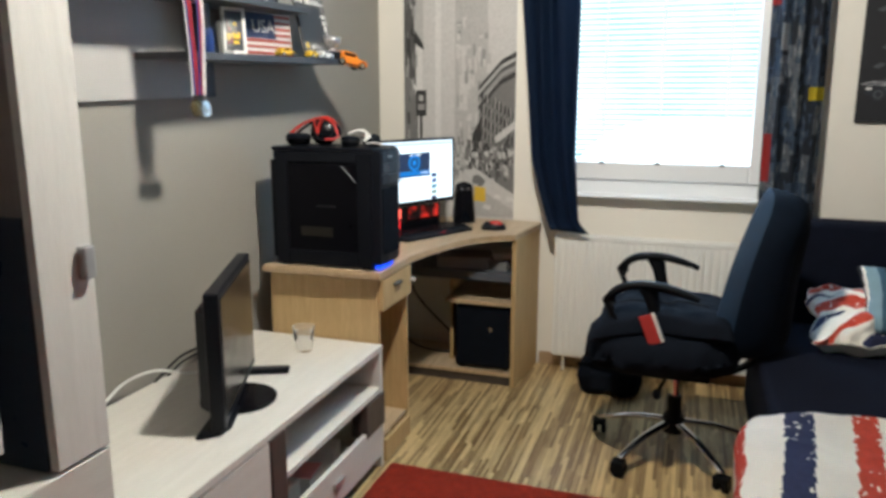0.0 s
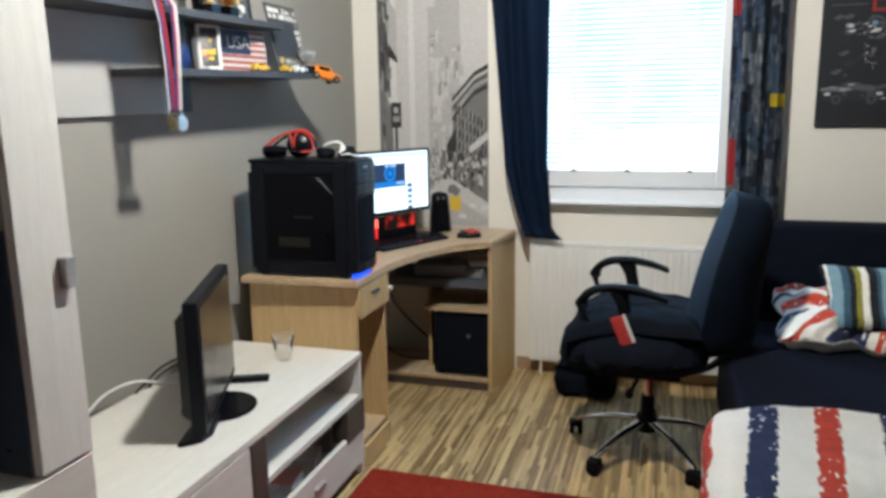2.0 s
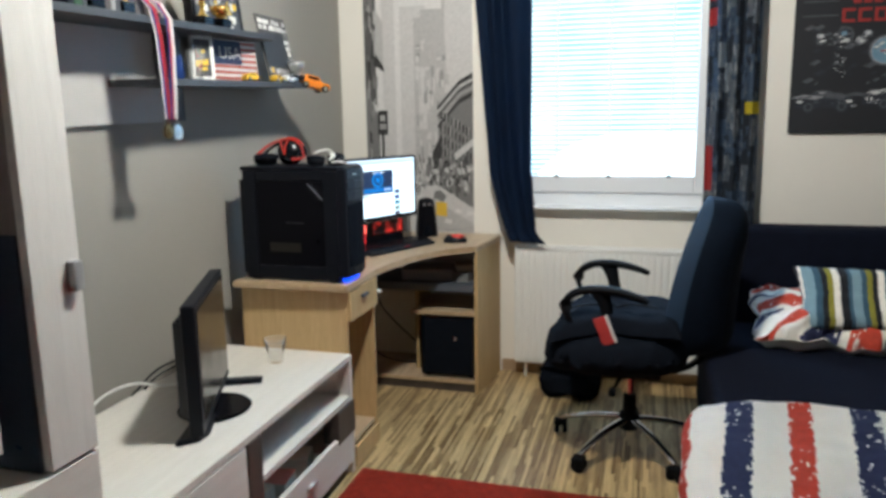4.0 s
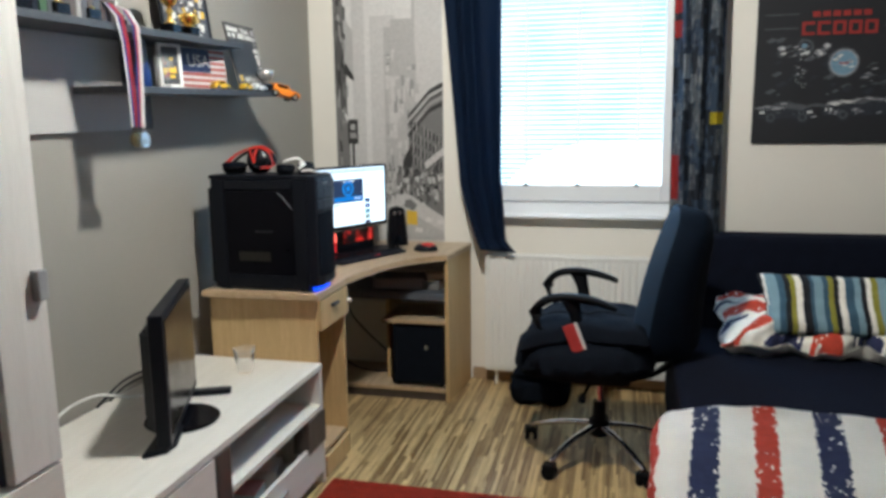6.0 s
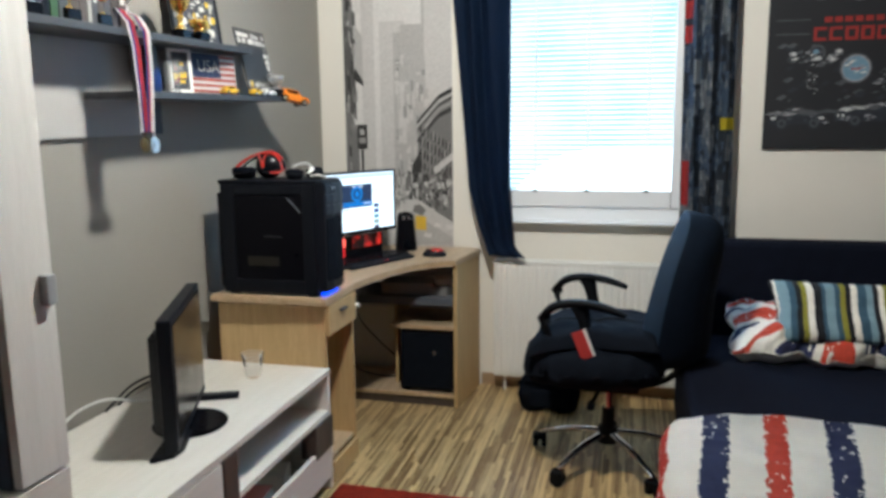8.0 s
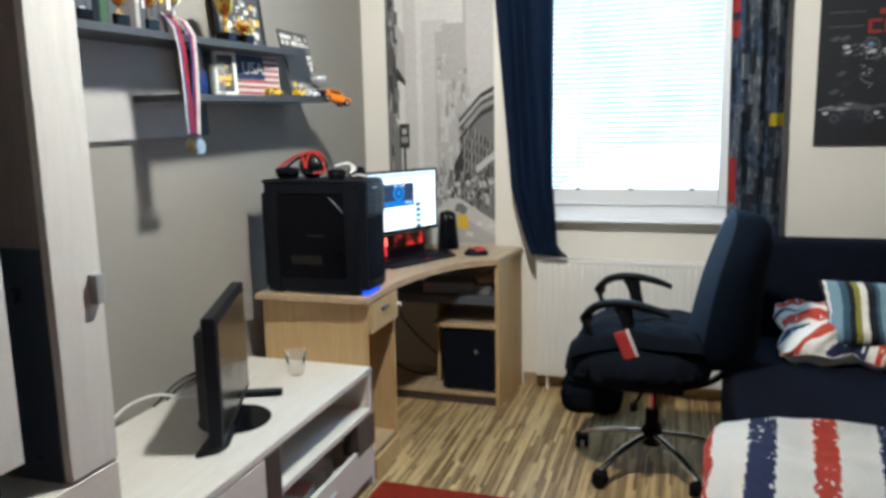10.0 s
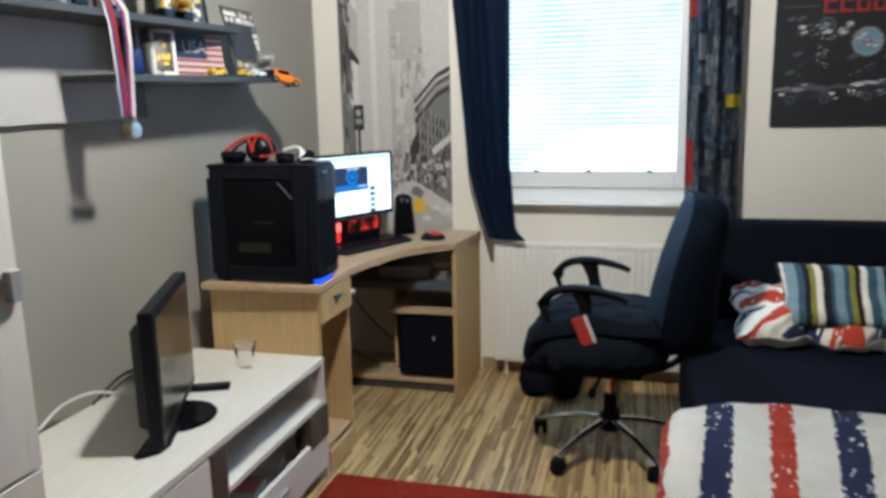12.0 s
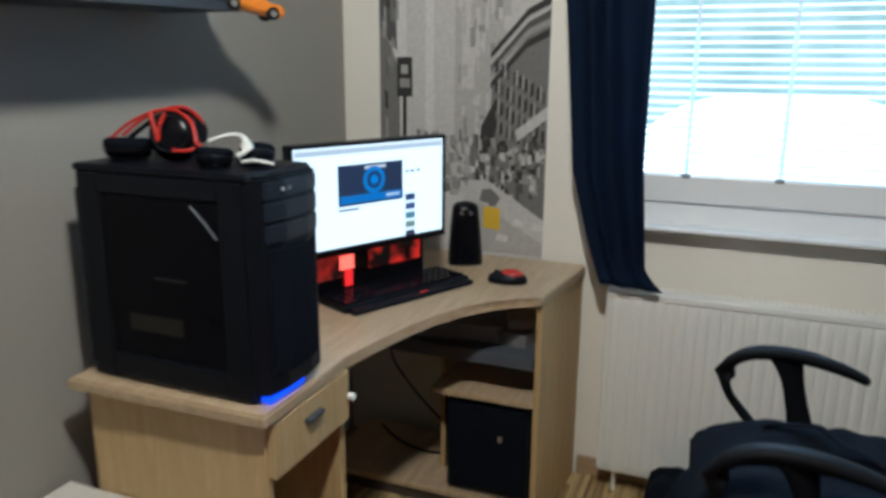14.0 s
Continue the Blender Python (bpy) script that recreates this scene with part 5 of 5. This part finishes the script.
# toy cars
def toy_car(m, mm, s, label):
    c = thing("toy_car", label, "toy car", m)
    body = slab(((-0.06 * s, -0.024 * s), (-0.052 * s, -0.028 * s), (0.052 * s, -0.028 * s), (0.062 * s, -0.02 * s), (0.062 * s, 0.02 * s), (0.052 * s, 0.028 * s), (-0.052 * s, 0.028 * s), (-0.06 * s, 0.024 * s)), 0.008 * s, 0.030 * s, 0.005 * s)
    part("body", body, mm, c)
    bm = bmesh.new()
    lo = [bm.verts.new((x * s, y * s, 0.029 * s)) for x, y in ((-0.045, -0.024), (0.028, -0.024), (0.028, 0.024), (-0.045, 0.024))]
    hi = [bm.verts.new((x * s, y * s, 0.047 * s)) for x, y in ((-0.030, -0.019), (0.012, -0.019), (0.012, 0.019), (-0.030, 0.019))]
    bm.faces.new(hi)
    for i in range(4):
        bm.faces.new((lo[i], lo[(i + 1) % 4], hi[(i + 1) % 4], hi[i]))
    cab = part("cabin", bm, mm, c)
    part("side_glass", box(-0.028 * s, 0.012 * s, -0.0236 * s, -0.0205 * s, 0.033 * s, 0.043 * s, 0.001), GLOSS_BLACK, cab)
    part("side_glass", box(-0.028 * s, 0.012 * s, 0.0205 * s, 0.0236 * s, 0.033 * s, 0.043 * s, 0.001), GLOSS_BLACK, cab)
    for x in (-0.036, 0.038):
        for y in (-0.0265, 0.0265):
            wh = part("wheel", cyl((x * s, y * s, 0.0115 * s), 0.0115 * s, 0.009 * s, "y", 18), BLACK_PLASTIC, c)
            part("rim", cyl((x * s, y * s * 1.14, 0.0115 * s), 0.006 * s, 0.004 * s, "y", 12), SILVER, wh)
    part("spoiler", box(-0.062 * s, -0.050 * s, -0.026 * s, 0.026 * s, 0.036 * s, 0.040 * s, 0.001), mm, c)
    return c


toy_car(pose(-1.572, 3.040, on_shelf(3.0, 0) - 0.030, 0, 0, 52) @ pose(0, 0, 0, 0, 12, 0), ORANGE_PLASTIC, 1.25, "orange toy sports car on the end of the shelf")
toy_car(pose(-1.60, 2.60, on_shelf(2.60, 0), 0, 0, 70), YELLOW, 0.62, "small yellow toy car before the flag plate")
toy_car(pose(-1.596, 2.79, on_shelf(2.80, 0), 0, 0, 85), YELLOW, 0.55, "small yellow toy car on the shelf")
toy_car(pose(-1.592, 2.885, on_shelf(2.885, 0), 0, 0, 80), WHITE_PLASTIC, 0.62, "small white toy car on the shelf")
trophy(-1.60, 2.965, 0, 0.085, SILVER, "tiny silver cup on the shelf")

# medals on a ribbon
med = thing("medal", "gold and silver medals hanging on striped ribbons", "medal", pose(-1.568, 2.045, 1.33))
RIB_WHITE, RIB_RED, RIB_BLUE = (mat("ribbon", c, 0.7, var=0.08, scale=60, bump=0.1) for c in ((0.78, 0.75, 0.75), (0.45, 0.03, 0.05), (0.04, 0.05, 0.26)))


def ribbon(pts, w, side, bands):
    """A striped ribbon: narrow bands side by side along the line."""
    n = len(bands)
    for k, mm in enumerate(bands):
        bm = bmesh.new()
        rows = []
        for x, y, z in pts:
            p = Vector((x, y, z)) + Vector(side) * (w * (k / n - 0.5))
            q = p + Vector(side) * (w / n - 0.0004)
            rows.append((bm.verts.new(p), bm.verts.new(q)))
        for a, c in zip(rows, rows[1:]):
            bm.faces.new((a[0], a[1], c[1], c[0]))
        bmesh.ops.solidify(bm, geom=bm.faces[:], thickness=0.0008)
        part("ribbon_band", bm, mm, med, world=True)


ribbon([(-1.63, 1.955, 1.735), (-1.590, 1.985, 1.725), (-1.570, 2.005, 1.69), (-1.567, 2.020, 1.62), (-1.567, 2.030, 1.50), (-1.567, 2.036, 1.372)], 0.032, (0.15, 0.97, 0.0), (RIB_WHITE, RIB_BLUE, RIB_RED, RIB_RED))
ribbon([(-1.61, 2.010, 1.730), (-1.575, 2.045, 1.712), (-1.562, 2.068, 1.67), (-1.561, 2.070, 1.58), (-1.561, 2.064, 1.47), (-1.561, 2.056, 1.372)], 0.030, (0.15, 0.97, 0.0), (RIB_BLUE, RIB_RED, RIB_WHITE, RIB_WHITE))
for y, zz, mm, lab in ((2.030, 1.335, BRASS, "dull gold medal"), (2.074, 1.333, SILVER, "silver medal")):
    d = part("disc", cyl((-1.566, y, zz), 0.0245, 0.004, "x", 32, b=0.001), mm, med, lab, world=True)
    part("rim", tube([(-1.5635, y + 0.0225 * math.cos(a), zz + 0.0225 * math.sin(a)) for a in [k * math.pi / 8 for k in range(16)]], 0.0016, 6, closed=True, smooth_steps=2), mm, d, world=True)
    part("relief", lathe([(0.0, 0.004), (0.008, 0.003), (0.016, 0.0)], (0, 0, 0), 16), mm, d).matrix_basis = WORLD[med.name].inverted() @ pose(-1.564, y, zz, 0, 90, 0)
    part("ring", tube([(-1.566, y + 0.006 * math.cos(a), zz + 0.030 + 0.006 * math.sin(a)) for a in [k * math.pi / 4 for k in range(8)]], 0.0014, 6, closed=True, smooth_steps=2), mm, med, world=True)

# ---- bed ----
bed = thing("bed", "dark navy upholstered bed with padded headboard", "bed", pose(0.85, 2.5, 0))
part("bed_frame", box(0.085, 1.68, 1.10, 3.56, 0.06, 0.30, 0.012, 3), NAVY_FABRIC, bed, world=True)
part("mattress", box(0.075, 1.69, 1.12, 3.55, 0.302, 0.435, 0.03, 4), NAVY_FABRIC, bed, world=True)
part("headboard", box(0.20, 1.72, 3.555, 3.72, 0.02, 0.860, 0.025, 4), NAVY_FABRIC, bed, world=True)
for x in (0.14, 1.62):
    for y in (1.16, 3.5):
        part("leg", cyl((x, y, 0.029), 0.025, 0.062, seg=16), BLACK_PLASTIC, bed, world=True)


def duvet_point(u, v):
    """u across the bed from the hanging side, v from the folded end towards the foot."""
    s = -0.24 + 1.72 * u
    yy = 2.475 - 1.33 * v
    r = 0.075
    top = 0.482
    if s >= 0:
        x, zz = 0.045 + s, top
    else:
        a = min(-s / r, math.pi / 2)
        x = 0.045 - r * math.sin(a)
        zz = top - r * (1 - math.cos(a)) - max(0.0, -s - r * math.pi / 2)
    # the folded end rounds down to the mattress
    e = max(0.0, 1 - v / 0.035)
    zz -= 0.042 * e * e if s > -0.12 else 0.0
    w1 = noise.noise(Vector((x * 3.2, yy * 2.4, 0.3))) * 0.030
    yy -= 0.11 * max(0.0, 1 - (s + 0.05) / 0.22) ** 2 * (1 - v)
    w2 = noise.noise(Vector((x * 9, yy * 6, 4.3))) * 0.010 - abs(noise.noise(Vector((x * 5, yy * 12, 2.3)))) * 0.008
    x -= 0.03 * v * max(0.0, 1 - s / 0.3)
    return (x + (w2 if s < 0 else 0), yy + 0.012 * noise.noise(Vector((x * 5, 2, 0))), max(zz + (w1 + w2) * (1 - 0.7 * e), 0.445 if s > 0.06 else 0.0))


def worn(x, y, edge):
    """True where the distressed print has worn off to white."""
    n = noise.noise(Vector((x * 55, y * 38, 1.7))) + 0.6 * noise.noise(Vector((x * 110, y * 90, 5.0)))
    patch = noise.noise(Vector((x * 6, y * 5, 9.0)))
    return n > 0.62 - 0.55 * max(0, patch) - 0.35 * max(0.0, 1 - edge / 0.014)


def duvet_pick(u, v):
    s = 0.025 - 0.24 + 1.72 * u
    yy = 2.475 - 1.33 * v
    dy = min(2.45 - yy, 1.2)
    s = (s + 0.067 * dy) / (1 - 0.233 * dy) + 0.006 * noise.noise(Vector((3, yy * 14, 0)))
    k = (s - 0.082) / 0.350
    f = (k - math.floor(k)) * 0.350
    if f < 0.080:
        return 0 if worn(s, yy, min(f, 0.080 - f)) else 2
    if 0.180 < f < 0.246:
        return 0 if worn(s, yy, min(f - 0.180, 0.246 - f)) else 1
    return 0


duvet = thing("duvet", "white duvet with worn red and navy stripes on the bed", "duvet", pose(0.7, 1.8, 0.44))
part("hem", tube([duvet_point(0.16 + 0.84 * k / 30, 0.004) for k in range(31)], 0.010, 8), COTTON_WHITE, duvet, "white hem", world=True, smooth=True)
part("cover", surface(280, 220, duvet_point, duvet_pick, thick=-0.012), (COTTON_WHITE, COTTON_RED, COTTON_NAVY), duvet, world=True)


def pillow(m, label, w, d, h, pick, mats, group="", shear=0.0, crumple=0.0):
    p = thing("pillow", label, "pillow", m, group)
    even = cushion(w, d, h, 0.42)

    def f(u, v, side):
        x, y, z = even(u, v, side)
        if crumple:
            edge = max(abs(2 * u - 1), abs(2 * v - 1)) ** 3
            x += crumple * edge * noise.noise(Vector((u * 6, v * 5, 3.3)))
            y += crumple * edge * (noise.noise(Vector((u * 7, v * 4, 6.1))) + 0.6 * noise.noise(Vector((u * 17, v * 9, 2.1))))
            z += crumple * (0.55 * noise.noise(Vector((u * 5, v * 4, 1.7))) + 0.45 * abs(noise.noise(Vector((u * 9, v * 5, 4.4))))) * (1 if side > 0 else 0.4)
        return (x + shear * y, y, z)

    bm = surface(200, 90, lambda u, v: f(u, v, 1), pick)
    lo = surface(40, 30, lambda u, v: f(u, v, -1), lambda u, v: 0)
    part("cover", merge(bm, lo), mats, p)
    seam = [f(t, 0, 1) for t in [i / 12 for i in range(12)]] + [f(1, t, 1) for t in [i / 8 for i in range(8)]] + [f(1 - t, 1, 1) for t in [i / 12 for i in range(12)]] + [f(0, 1 - t, 1) for t in [i / 8 for i in range(8)]]
    part("piping", tube(seam, 0.0035, 6, closed=True, smooth_steps=2), mats[-1], p)
    return p


def flag_pick(u, v):
    x, y = (u - 0.5) * 0.70, (v - 0.5) * 0.42
    if abs(x) < 0.045:
        return 1 if not worn(x, y, 0.02) else 0
    if abs(y) < 0.038:
        return 1 if not worn(x, y, 0.02) else 0
    if abs(x) < 0.075 or abs(y) < 0.065:
        return 0
    dd = abs(abs(y) * 0.86 - abs(x) * 0.52)
    if dd < 0.026:
        return 1 if not worn(x, y, 0.02) else 0
    if dd < 0.075:
        return 0
    return 2 if not worn(x, y, 0.02) else 0


STRIPES = ((0.0, 0), (0.02, 3), (0.10, 4), (0.15, 6), (0.19, 2), (0.23, 5), (0.28, 6), (0.34, 4), (0.37, 3), (0.44, 1), (0.48, 2), (0.52, 6), (0.56, 5), (0.61, 4), (0.64, 1), (0.68, 3), (0.73, 6), (0.77, 5), (0.81, 2), (0.86, 3), (0.93, 4), (0.97, 6))


def stripe_pick(u, v):
    k = 0
    u = (u * 1.38 + 0.012 * math.sin(5 * v)) % 1.0
    for a, c in STRIPES:
        if u >= a:
            k = c
    return k


stripe_mats = (COTTON_WHITE, COTTON_TEAL, COTTON_OLIVE, COTTON_BLUE, COTTON_TEAL, COTTON_WHITE, COTTON_BLACK)
pillow(pose(0.672, 3.275, 0.528, 16, 0, -3), "white pillow with red and navy flag print on the bed", 0.80, 0.38, 0.15, flag_pick, (COTTON_WHITE, COTTON_RED, COTTON_NAVY, COTTON_WHITE), crumple=0.055)
pillow(pose(0.765, 3.190, 0.638, 54, 0, -2), "pillow with blue, olive, white and black stripes", 0.68, 0.262, 0.10, stripe_pick, stripe_mats, shear=-0.09)

# ---- office chair ----
chair = thing("office_chair", "dark blue and black office chair on a chrome star base", "office chair", pose(-0.205, 3.03, 0))
for k in range(5):
    a = radians(162 + 72 * k)
    dx, dy = math.cos(a), math.sin(a)
    leg = part("leg", tube(((0.03 * dx, 0.03 * dy, 0.135), (0.15 * dx, 0.15 * dy, 0.118), (0.25 * dx, 0.25 * dy, 0.088), (0.305 * dx, 0.305 * dy, 0.066)), lambda t: (0.020 - 0.006 * t, 0.013 - 0.003 * t), 12), CHROME, chair, smooth=True)
    wm = pose(0.305 * dx, 0.305 * dy, 0.0, 0, 0, math.degrees(a) + 25)
    for sx in (-0.017, 0.017):
        bm = cyl((sx, 0, 0.027), 0.027, 0.020, "x", 22, b=0.004)
        bm.transform(wm)
        part("caster", bm, CHAIR_BLACK, leg)
    bm = box(-0.028, 0.028, -0.026, 0.022, 0.036, 0.060, 0.006)
    bm.transform(wm)
    part("caster_hood", bm, CHAIR_BLACK, leg)
part("hub", cyl((0, 0, 0.125), 0.042, 0.07, "z", 24, b=0.006), CHAIR_BLACK, chair)
part("gas_column", cyl((0, 0, 0.23), 0.016, 0.22, "z", 20), CHROME, chair)
part("column_sleeve", cyl((0, 0, 0.19), 0.026, 0.10, "z", 20), CHAIR_BLACK, chair)
part("mechanism", box(-0.11, 0.12, -0.075, 0.075, 0.325, 0.375, 0.012, 3), CHAIR_BLACK, chair)
part("lever", tube(((-0.03, -0.07, 0.345), (-0.05, -0.17, 0.335), (-0.06, -0.22, 0.330)), 0.007, 8), CHAIR_BLACK, chair)
part("lever_knob", cyl((-0.06, -0.235, 0.329), 0.015, 0.04, "y", 14, b=0.004), CHAIR_BLACK, chair)


def seat_pt(u, v, s):
    a, c = 2 * u - 1, 2 * v - 1
    rr = (abs(a) ** 2.5 + abs(c) ** 2.5)
    e = max(0.0, 1 - min(1.0, rr)) ** 0.36
    k = 1 / max(1.0, rr ** (1 / 2.5))
    x, y = -0.06 + a * 0.285 * k, c * 0.265 * k
    front = max(0.0, -a)
    z = 0.445 + (0.112 * e if s > 0 else -0.085 * e) - 0.030 * front ** 3 + 0.016 * noise.noise(Vector((a * 3, c * 3, 1))) + 0.008 * noise.noise(Vector((a * 7, c * 6, s)))
    return (x + 0.010 * noise.noise(Vector((a * 4, c * 4, 8 + s))), y, z)


bm = surface(40, 40, lambda u, v: seat_pt(u, v, 1))
merge(bm, surface(40, 40, lambda u, v: seat_pt(u, v, -1)))
bmesh.ops.remove_doubles(bm, verts=bm.verts, dist=0.002)
part("seat", bm, BLACK_FABRIC, chair, smooth=True)

# backrest, thick and hollow towards the sitter, leaning back
BACK = pose(0.236, 0.08, 0.43, 0, 0, -10) @ pose(0, 0, 0, 0, 8.5, 0)


def back_pt(u, v, s, wide=0.238, tall=0.618):
    """local y across, z up, x backwards; hollow towards the sitter, rounded at the top."""
    c, t = 2 * u - 1, v
    half = wide * (0.80 + 0.20 * math.sin(math.pi * min(1.0, 0.1 + t))) * max(0.0, 1 - max(0.0, (t - 0.52) / 0.48) ** 3.3) ** 0.5
    x = -0.095 * c * c * (1 - 0.45 * t) - 0.015 * math.sin(math.pi * t)
    edge = max(0.0, 1 - abs(c) ** 5) ** 0.5 * max(0.0, 1 - abs(2 * t - 1) ** 8) ** 0.5
    x += (0.150 * (1 - 0.25 * t) if s > 0 else -0.030) * edge
    return (x, c * half, tall * t)


# blue along the rear's side edges stands in for a window-lit rim
def border(u, v):
    return 0 if abs(2 * u - 1) > 0.95 else 1


fr = surface(60, 64, lambda u, v: back_pt(u, v, -1), lambda u, v: 0)
merge(fr, surface(60, 64, lambda u, v: back_pt(u, v, 1), border))
bmesh.ops.remove_doubles(fr, verts=fr.verts, dist=0.0005)
fr.transform(BACK)
part("back_cushion", fr, (BLUE_MESH, DARK_MESH), chair, "black padded back with blue mesh front", smooth=True)
bk = surface(36, 44, lambda u, v: tuple(Vector(back_pt(u, v, 1, 0.215, 0.575)) + Vector((0.006, 0, 0.012))))
bk.transform(BACK)
part("back_shell", bk, BLACK_FABRIC, chair, "black back shell", smooth=True)
part("back_arm", tube(((0.06, 0.0, 0.35), (0.17, 0.03, 0.34), (0.27, 0.07, 0.39), (0.31, 0.10, 0.50)), lambda t: (0.032, 0.010), 12), CHAIR_BLACK, chair, smooth=True)
for sy, y0 in ((1, 0.355), (-1, -0.165)):
    arm = part("armrest", tube(((0.058, y0, 0.668), (0.02, y0, 0.684), (-0.05, y0, 0.702), (-0.12, y0, 0.708), (-0.19, y0, 0.700), (-0.235, y0, 0.672), (-0.250, y0, 0.632), (-0.236, y0 - sy * 0.004, 0.588), (-0.200, y0 - sy * 0.012, 0.545), (-0.14, y0 - sy * 0.04, 0.49), (-0.08, y0 - sy * 0.09, 0.42)), lambda t: (0.032 - 0.010 * t, 0.011 + 0.007 * math.sin(math.pi * min(1.0, 1.6 * t)))), CHAIR_BLACK, chair, smooth=True)
    part("arm_stay", tube(((-0.115, y0, 0.704), (-0.100, y0 - sy * 0.003, 0.660), (-0.086, y0 - sy * 0.008, 0.600), (-0.070, y0 - sy * 0.02, 0.53), (-0.06, y0 - sy * 0.06, 0.43)), lambda t: (0.014, 0.026 + 0.014 * (abs(2 * t - 1)) ** 2), 12), CHAIR_BLACK, arm, smooth=True)
backpack = thing("backpack", "black fabric backpack with a red tag lying on the chair", "backpack", pose(-0.268, 3.045, 0.545))
f = cushion(0.50, 0.46, 0.24, 0.36)


def pack_point(u, v, side):
    x, y, z = f(u, v, side)
    sag = -0.05 * max(0.0, -x / 0.25) ** 2
    return (x, y, z * (0.62 if side > 0 else 0.30) + sag + 0.010 * abs(noise.noise(Vector((x * 14, y * 9, 2.0)))) * (side > 0))


bm = surface(40, 36, lambda u, v: pack_point(u, v, 1))
merge(bm, surface(20, 20, lambda u, v: pack_point(u, v, -1)))
part("body", bm, BLACK_FABRIC, backpack, smooth=True)
part("zip", tube([tuple(Vector(pack_point(u, 0.30 + 0.12 * math.sin(3 * u), 1)) + Vector((0, 0, 0.002))) for u in [0.12 + 0.08 * k for k in range(10)]], 0.004, 8), CHAIR_BLACK, backpack, smooth=True)
part("strap", tube([tuple(Vector(pack_point(0.30 + 0.05 * k, 0.78 - 0.03 * k, 1)) + Vector((0, 0, 0.006 + 0.02 * math.sin(math.pi * k / 9)))) for k in range(10)], lambda t: (0.018, 0.004), 10), BLACK_FABRIC, backpack, "padded shoulder strap", smooth=True)
slant = pose(-0.033, -0.246, 0.020, 0, -22, 0)
bm = box(-0.024, 0.020, -0.003, 0.003, -0.055, 0.055, 0.002)
bm.transform(slant)
tag = part("tag", bm, RED_PRINT, backpack, "red and white fabric tag")
bm = box(0.0205, 0.032, -0.004, 0.004, -0.055, 0.055, 0.002)
bm.transform(slant)
part("tag_edge", bm, PAPER, tag, "white tag edge")

bag = thing("bag", "black bag lying on the floor by the radiator", "bag", pose(-0.50, 3.60, 0.0))
f = cushion(0.30, 0.22, 0.20, 0.3)
bm = surface(24, 20, lambda u, v: f(u, v, 1))
merge(bm, surface(24, 20, lambda u, v: f(u, v, -1)))
bm.transform(pose(0, 0, 0.093))
part("body", bm, BLACK_FABRIC, bag, smooth=True)
part("strap", tube(((-0.14, -0.05, 0.12), (-0.12, -0.10, 0.16), (0.0, -0.12, 0.17), (0.10, -0.09, 0.15), (0.14, -0.04, 0.11)), lambda t: (0.014, 0.003), 8), BLACK_FABRIC, bag)
part("pocket", box(-0.09, 0.09, -0.112, -0.08, 0.03, 0.12, 0.012, 3), BLACK_FABRIC, bag)

# ---- carpet ----
def carpet_pt(u, v):
    x, y = -1.212 + 3.0 * u, 2.598 - 3.6 * v
    e = min(u * 3.0, v * 3.6, 0.02) / 0.02
    return (x + 0.003 * noise.noise(Vector((0, y * 30, 1))), y + 0.003 * noise.noise(Vector((x * 30, 0, 2))), 0.002 + 0.010 * e ** 0.5 + 0.0018 * noise.noise(Vector((x * 60, y * 60, 0))))


bm = surface(200, 160, carpet_pt, thick=-0.002)
tagged(part("carpet", bm, RED_CARPET), "red short pile carpet on the laminate floor", "carpet")

# ---- laminate strips, the stretch that stays in view ----
strip_meshes = {}
frnd = random.Random(11)
x = WALL_X + 0.02
rest_verts, rest_faces = [], []
count = 0
while x < RIGHT_X - 0.02:
    w = frnd.choice((0.009, 0.011, 0.013, 0.015))
    y = 2.46 - frnd.uniform(0, 0.30)
    while y < WALL_Y - 0.02:
        ln = frnd.choice((0.14, 0.20, 0.26, 0.34, 0.44))
        y1 = min(y + ln, WALL_Y - 0.018)
        if -1.10 < x < -0.25 and y < 3.0 and count < 300:
            key = (round(y1 - y, 2), w)
            if key not in strip_meshes:
                bm = box(0.0002, w - 0.0002, 0.0002, key[0] - 0.0002, -0.012, 0.0, 0.0004, 1)
                me = bpy.data.meshes.new("plank")
                bm.to_mesh(me)
                bm.free()
                me.materials.append(LAMINATE)
                strip_meshes[key] = me
            ob = new("plank", strip_meshes[key])
            ob.parent = floor
            ob.location = (x, y, 0.0)
            count += 1
        else:
            n0 = len(rest_verts)
            rest_verts += [(px, py, pz) for px in (x + 0.0002, x + w - 0.0002) for py in (y + 0.0002, y1 - 0.0002) for pz in (-0.012, 0.0)]
            rest_faces += [tuple(n0 + k for k in q) for q in ((0, 1, 3, 2), (4, 6, 7, 5), (0, 4, 5, 1), (2, 3, 7, 6), (1, 5, 7, 3))]
        y = y1
    x += w
me = bpy.data.meshes.new("planks")
me.from_pydata(rest_verts, [], rest_faces)
me.materials.append(LAMINATE_JOINED)
rest_planks = new("planks", me)
rest_planks.parent = floor
tagged(rest_planks, kind="stuff")
